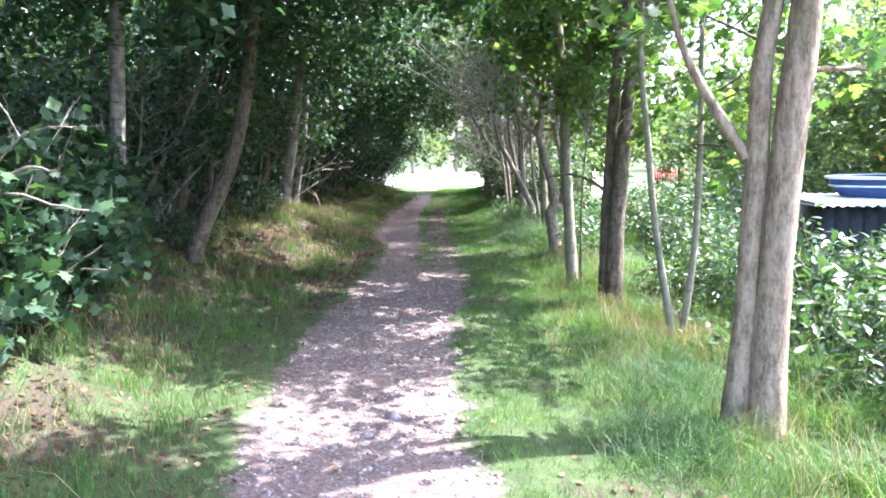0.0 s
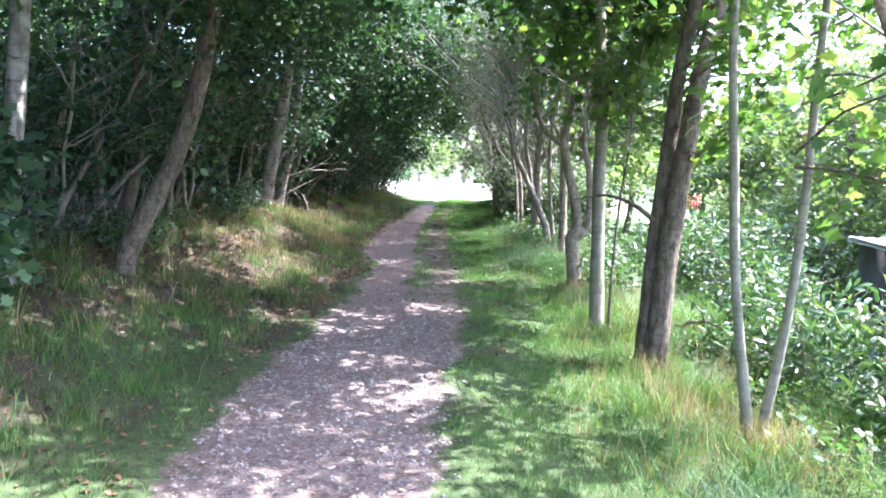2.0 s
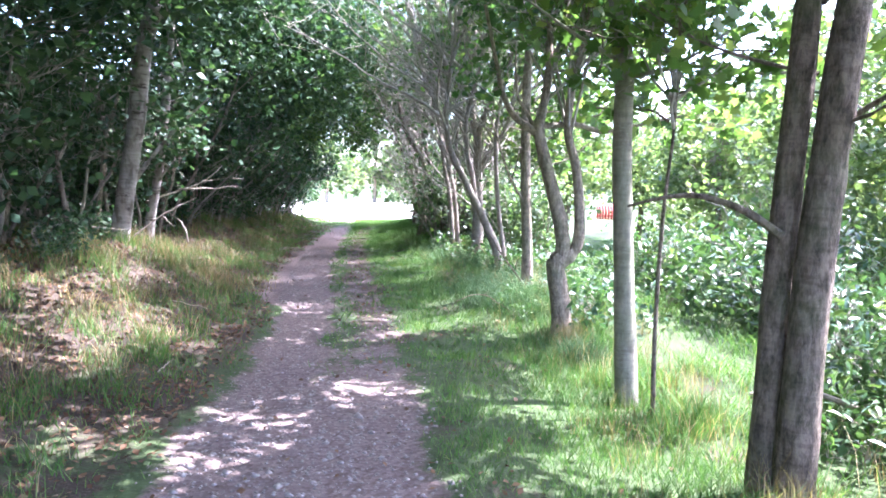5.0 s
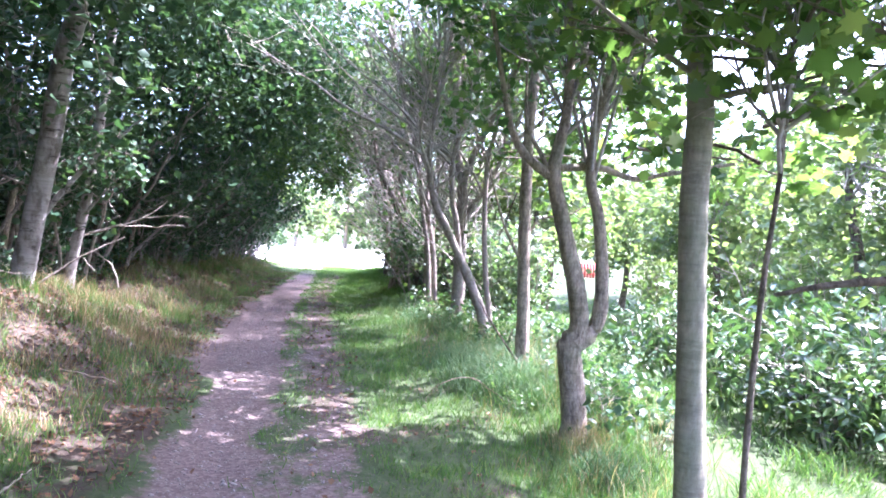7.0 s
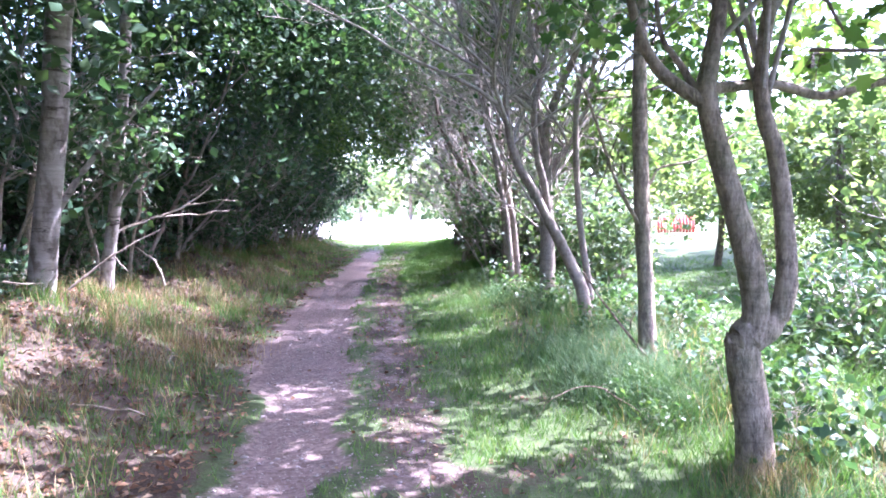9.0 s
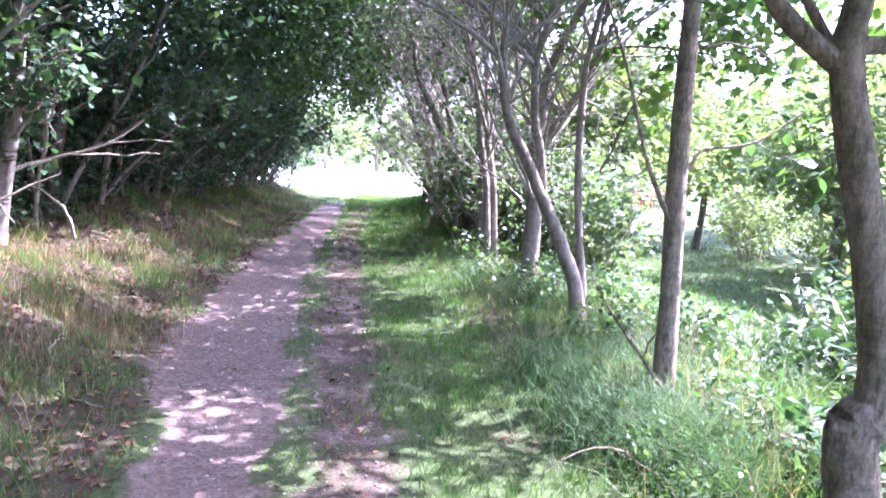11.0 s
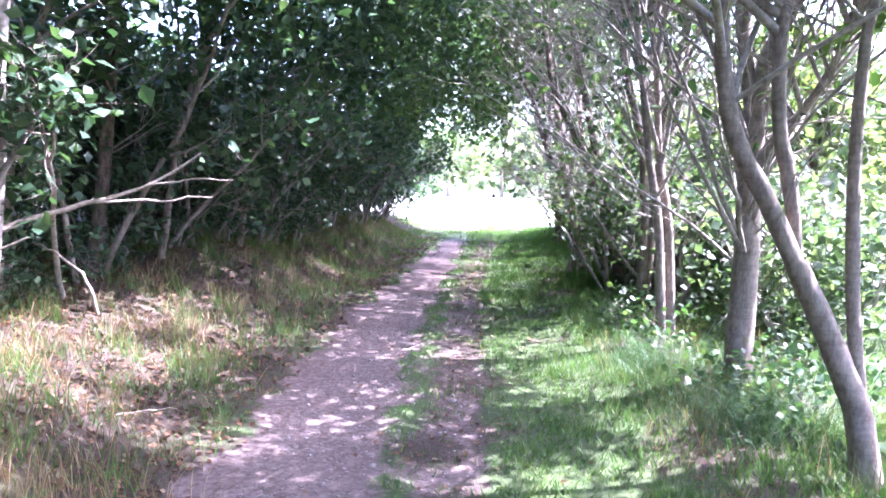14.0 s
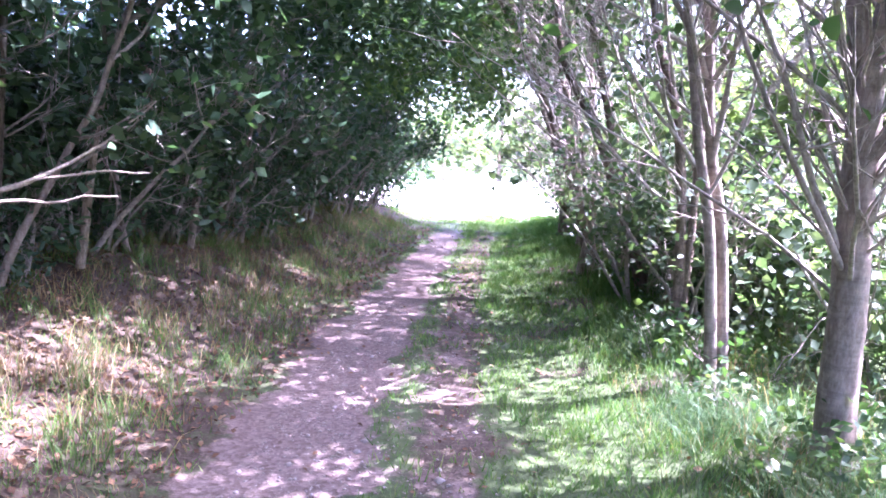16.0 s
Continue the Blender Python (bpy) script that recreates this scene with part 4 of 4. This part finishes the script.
stick("dead_branch", "thin dead branch leaning in the long grass against a trunk", [
    [(0.86, 8.6, 0.12), (0.62, 8.7, 0.42), (0.42, 8.8, 0.68), (0.30, 8.85, 0.88)], [(0.62, 8.7, 0.42), (0.66, 8.6, 0.6)]], (0.013, 0.006), BARK_DARK)
stick("bramble_stem", "thin arching bramble shoot trailing over the verge grass", [
    [(0.55, 7.6, 0.12), (0.25, 7.5, 0.3), (-0.02, 7.4, 0.24), (-0.12, 7.35, 0.1)], [(0.25, 7.5, 0.3), (0.3, 7.3, 0.36)]], (0.005, 0.002), BARK_DARK)
stick("dead_branch", "bleached dead branch reaching out of the thicket", [
    [(-5.0, 10.75, 1.1), (-4.8, 11.3, 1.25), (-4.6, 11.9, 1.42), (-4.5, 12.5, 1.68), (-4.45, 13.0, 2.0)],
    [(-4.75, 11.45, 1.3), (-4.35, 11.8, 1.33), (-4.0, 12.0, 1.36)], [(-4.6, 11.9, 1.42), (-4.25, 12.1, 1.5), (-4.0, 12.3, 1.5)]], (0.026, 0.006))
stick("dead_branch", "arching bleached twig at the foot of the thicket", [
    [(-4.62, 11.4, 0.45), (-4.68, 11.35, 0.72), (-4.85, 11.3, 0.9), (-5.1, 11.3, 0.98)]], (0.016, 0.006))
stick("dead_branch", "pale bare branch reaching over the bank", [
    [(-2.75, -0.9, 1.45), (-2.3, -0.9, 1.52), (-1.9, -0.95, 1.62), (-1.65, -1.0, 1.6)], [(-2.3, -0.9, 1.52), (-1.95, -0.8, 1.42), (-1.6, -0.8, 1.35)]], (0.022, 0.006))
stick("dead_branch", "bare forked branch low over the bank grass", [
    [(-2.7, -0.2, 0.75), (-2.3, -0.2, 0.86), (-1.9, -0.25, 0.9)], [(-2.3, -0.2, 0.86), (-2.05, -0.1, 1.05)]], (0.018, 0.006))
stick("dead_branch", "grey dead branch lying under the evergreen shrubs", [
    [(2.1, 4.9, 0.05), (2.35, 4.6, 0.18), (2.7, 4.2, 0.12), (3.1, 3.9, 0.2)], [(2.35, 4.6, 0.18), (2.2, 4.4, 0.4)]], (0.026, 0.008))
stick("dead_branch", "thin dead branch across the undergrowth", [
    [(-5.0, 8.0, 0.75), (-4.5, 8.1, 0.86), (-4.0, 8.3, 0.84)], [(-4.5, 8.1, 0.86), (-4.2, 8.0, 1.05)]], (0.016, 0.005))
stick("dead_branch", "low bleached twigs at the bank's edge", [
    [(-4.7, 9.6, 0.6), (-4.3, 9.8, 0.95), (-3.9, 10.0, 1.2)], [(-4.3, 9.8, 0.95), (-4.1, 9.7, 0.8)]], (0.016, 0.005))
for x, y, turn in ((-2.9, 7.4, 40), (-3.3, 9.0, 110), (-2.7, 8.2, 160), (-3.6, 10.6, 70), (0.1, 11.2, 20), (-2.2, 5.3, 100)):
    c, d = math.cos(radians(turn)) * 0.22, math.sin(radians(turn)) * 0.22
    z = float(height(x, y))
    stick("fallen_twig", "short dry twig lying on the ground", [[(x - c, y - d, float(height(x - c, y - d)) + 0.008), (x, y, z + 0.02), (x + c, y + d, float(height(x + c, y + d)) + 0.008)]], (0.007, 0.004))

# ---- ground cover ----


def blades(x, y, tall, width, lean=0.5, bend=True):
    """Grass blades at places, as one mesh."""
    n = len(x)
    z = height(x, y) - 0.01
    turn = rng.uniform(0, 2 * np.pi, n)
    side = np.stack([np.cos(turn), np.sin(turn), np.zeros(n)], 1) * (width / 2)[:, None]
    tilt = rng.uniform(0, 2 * np.pi, n)
    over = np.stack([np.cos(tilt), np.sin(tilt), np.zeros(n)], 1) * (tall * lean * rng.uniform(0.2, 1.2, n))[:, None]
    foot = np.stack([x, y, z], 1)
    rise = np.stack([np.zeros(n), np.zeros(n), tall], 1)
    if not bend:
        verts = np.stack([foot - side, foot + side, foot + rise + over], 1)
        return verts.reshape(-1, 3), np.arange(3 * n).reshape(-1, 3)
    mid = foot + rise * 0.6 + over * 0.35
    tip = foot + rise * 0.92 + over
    verts = np.stack([foot - side, foot + side, mid - side * 0.7, mid + side * 0.7, tip], 1)
    faces = np.array([(0, 1, 3), (0, 3, 2), (2, 3, 4)])[None] + (np.arange(n) * 5)[:, None, None]
    return verts.reshape(-1, 3), faces.reshape(-1, 3)


def scatter(count, u0, u1, y0, y1, keep):
    """Random places in a strip beside the path's edge, thinned by keep(u, x, y) from 0 to 1."""
    y = y0 + (y1 - y0) * rng.uniform(0, 1, count) ** 1.25
    u = rng.uniform(u0, u1, count)
    x = u + np.interp(y, EDGE_Y, EDGE_X)
    k = rng.uniform(0, 1, count) < keep(u, x, y)
    return u[k], x[k], y[k]


def stuff(name, label, verts, faces, mat, category):
    tagged(part(name, verts, faces, mat, smooth=False), label, category, kind="stuff")


def tufts(x, y):
    return np.clip(0.5 + ripple(x, y, 0.22, 0.9) + ripple(x + 3, y - 1, 0.6, 0.6), 0, 1)


u, x, y = scatter(360000, -2.6, 3.4, -3.4, 29, lambda u, x, y: (1 - path_mask(x, y)) ** 3 * (0.14 + 0.25 * (1 - step(y, 1.0, 4.0)) + 0.86 * step(u, 0.2, 0.8) + 0.35 * tufts(x, y) * (u < 0.2)) * (1 - 0.75 * litter_mask(x, y)))
tall = (0.035 + 0.05 * tufts(x, y) + 0.06 * step(u, 1.9, 2.8)) * rng.uniform(0.5, 1.3, len(x))
stuff("grass", "short green grass on the path's verges", *blades(x, y, tall, np.full(len(x), 0.005) + 0.0004 * np.clip(y, 0, 30), 0.8, False), GRASS, "grass")

u, x, y = scatter(150000, 1.7, 4.6, -3.4, 26, lambda u, x, y: step(u, 1.7, 2.9) * (tufts(x * 0.5, y * 0.5) * tufts(x, y)) ** 1.4)
tall = (0.07 + 0.19 * step(u, 2.0, 3.2)) * rng.uniform(0.5, 1.25, len(x))
stuff("long_grass", "long lush grass round the foot of the trees", *blades(x, y, tall, np.full(len(x), 0.006), 1.5), GRASS, "grass")

u, x, y = scatter(60000, 4.0, 11.0, -3.0, 26, lambda u, x, y: 0.4 + 0.6 * tufts(x, y))
stuff("lawn_grass", "rough grass in the garden beyond the trees", *blades(x, y, 0.10 * rng.uniform(0.5, 1.4, len(x)), np.full(len(x), 0.014), 1.0, False), GRASS, "grass")

cx, cy = [], []
for x0, y0, n, spread in ((0.45, 8.25, 2600, 0.22), (0.75, 7.9, 1500, 0.18), (0.2, 9.2, 1600, 0.2), (0.9, 9.3, 1300, 0.2), (0.15, 11.4, 1500, 0.2), (-0.35, 12.6, 1500, 0.22), (0.75, 10.2, 1300, 0.2), (2.0, 0.6, 1500, 0.25), (1.9, -0.6, 1200, 0.2), (1.1, 6.3, 900, 0.15), (-0.55, 14.3, 1200, 0.2)):
    cx.append(rng.normal(x0, spread, n))
    cy.append(rng.normal(y0, spread * 1.3, n))
x, y = np.concatenate(cx), np.concatenate(cy)
stuff("tussock_grass", "lush arching grass tussocks beside the trunks", *blades(x, y, 0.25 * rng.uniform(0.4, 1.2, len(x)), np.full(len(x), 0.0045), 1.8), GRASS_BLUE, "grass")

u, x, y = scatter(11000, 2.2, 3.8, -2.5, 14, lambda u, x, y: tufts(x + 7, y) ** 2.5)
tall = (0.12 + 0.2 * step(u, 2.2, 3.0)) * rng.uniform(0.5, 1.4, len(x))
for x0, y0, n, spread in ((1.02, 6.68, 420, 0.11), (2.24, 1.75, 700, 0.2), (1.7, 3.25, 260, 0.12), (2.0, 2.3, 500, 0.25), (-3.3, 9.4, 500, 0.3)):
    x, y = np.concatenate([x, rng.normal(x0, spread, n)]), np.concatenate([y, rng.normal(y0, spread, n)])
    tall = np.concatenate([tall, rng.uniform(0.1, 0.3, n)])
stuff("seeding_grass", "pale seeding grass stalks among the verge grass", *blades(x, y, tall, np.full(len(x), 0.004), 0.7), GRASS_DRY, "grass")

u, x, y = scatter(115000, -4.4, -0.3, -3.4, 24, lambda u, x, y: step(-u, 0.3, 1.5) * (0.12 + 0.88 * tufts(x + 2, y + 4) ** 1.6) * (0.3 + 0.6 * step(y, 2.5, 6.0)))
tall = (0.07 + 0.15 * tufts(x, y)) * rng.uniform(0.4, 1.5, len(x))
stuff("dry_grass", "dry straw-coloured grass on the bank", *blades(x, y, tall, np.full(len(x), 0.005), 0.9), GRASS_DRY, "grass")

u, x, y = scatter(130000, -4.6, -0.2, -3.4, 24, lambda u, x, y: step(-u, 0.2, 0.9) * np.clip(0.1 + 0.12 * (1 - step(y, 1.5, 5.0)) + 0.9 * tufts(x - 4, y + 9) ** 1.8, 0, 1))
tall = (0.06 + 0.12 * tufts(x, y)) * rng.uniform(0.5, 1.4, len(x))
stuff("bank_grass", "green grass tufts on the bank", *blades(x, y, tall, np.full(len(x), 0.006), 0.9), GRASS, "grass")

u, x, y = scatter(140000, -5.5, 3.2, -3.2, 24, lambda u, x, y: 0.01 + 0.85 * litter_mask(x, y) * (1 - path_mask(x, y)) * (1 - 0.8 * step(u, 0.3, 0.6)) * (0.35 + 0.65 * step(y, 1.0, 4.0)))
verts, faces = leaf_cloud(np.stack([x, y, height(x, y) + 0.012], 1), 0.046, "oval", 0.75, 0)
stuff("leaf_litter", "dry brown fallen leaves on the bank", verts, faces, LITTER, "fallen leaves")


def stones(count):
    """Pebbles set into the gravel."""
    _, x, y = scatter(count, -0.1, 1.6, -3.2, 16, lambda u, x, y: path_mask(x, y))
    base = np.array([(1, 0, 0), (0, 1, 0), (-1, 0, 0), (0, -1, 0), (0, 0, 0.6), (0, 0, -0.5)])
    faces = np.array([(0, 1, 4), (1, 2, 4), (2, 3, 4), (3, 0, 4), (1, 0, 5), (2, 1, 5), (3, 2, 5), (0, 3, 5)])
    n = len(x)
    size = 0.0075 * np.exp(rng.normal(0, 0.55, n)) * (1 - 0.3 * step(y, 3, 7))
    jitter = rng.uniform(0.6, 1.3, (n, 6, 1))
    turn = rng.uniform(0, 6.28, n)
    c, s = np.cos(turn), np.sin(turn)
    p = base[None] * jitter * size[:, None, None]
    p = np.stack([p[..., 0] * c[:, None] - p[..., 1] * s[:, None], p[..., 0] * s[:, None] + p[..., 1] * c[:, None], p[..., 2]], -1)
    p += np.stack([x, y, height(x, y) + 0.001], 1)[:, None]
    stuff("gravel", "loose pale pebbles on the trodden path", p.reshape(-1, 3), (faces[None] + (np.arange(n) * 6)[:, None, None]).reshape(-1, 3), STONE, "gravel")


stones(30000)
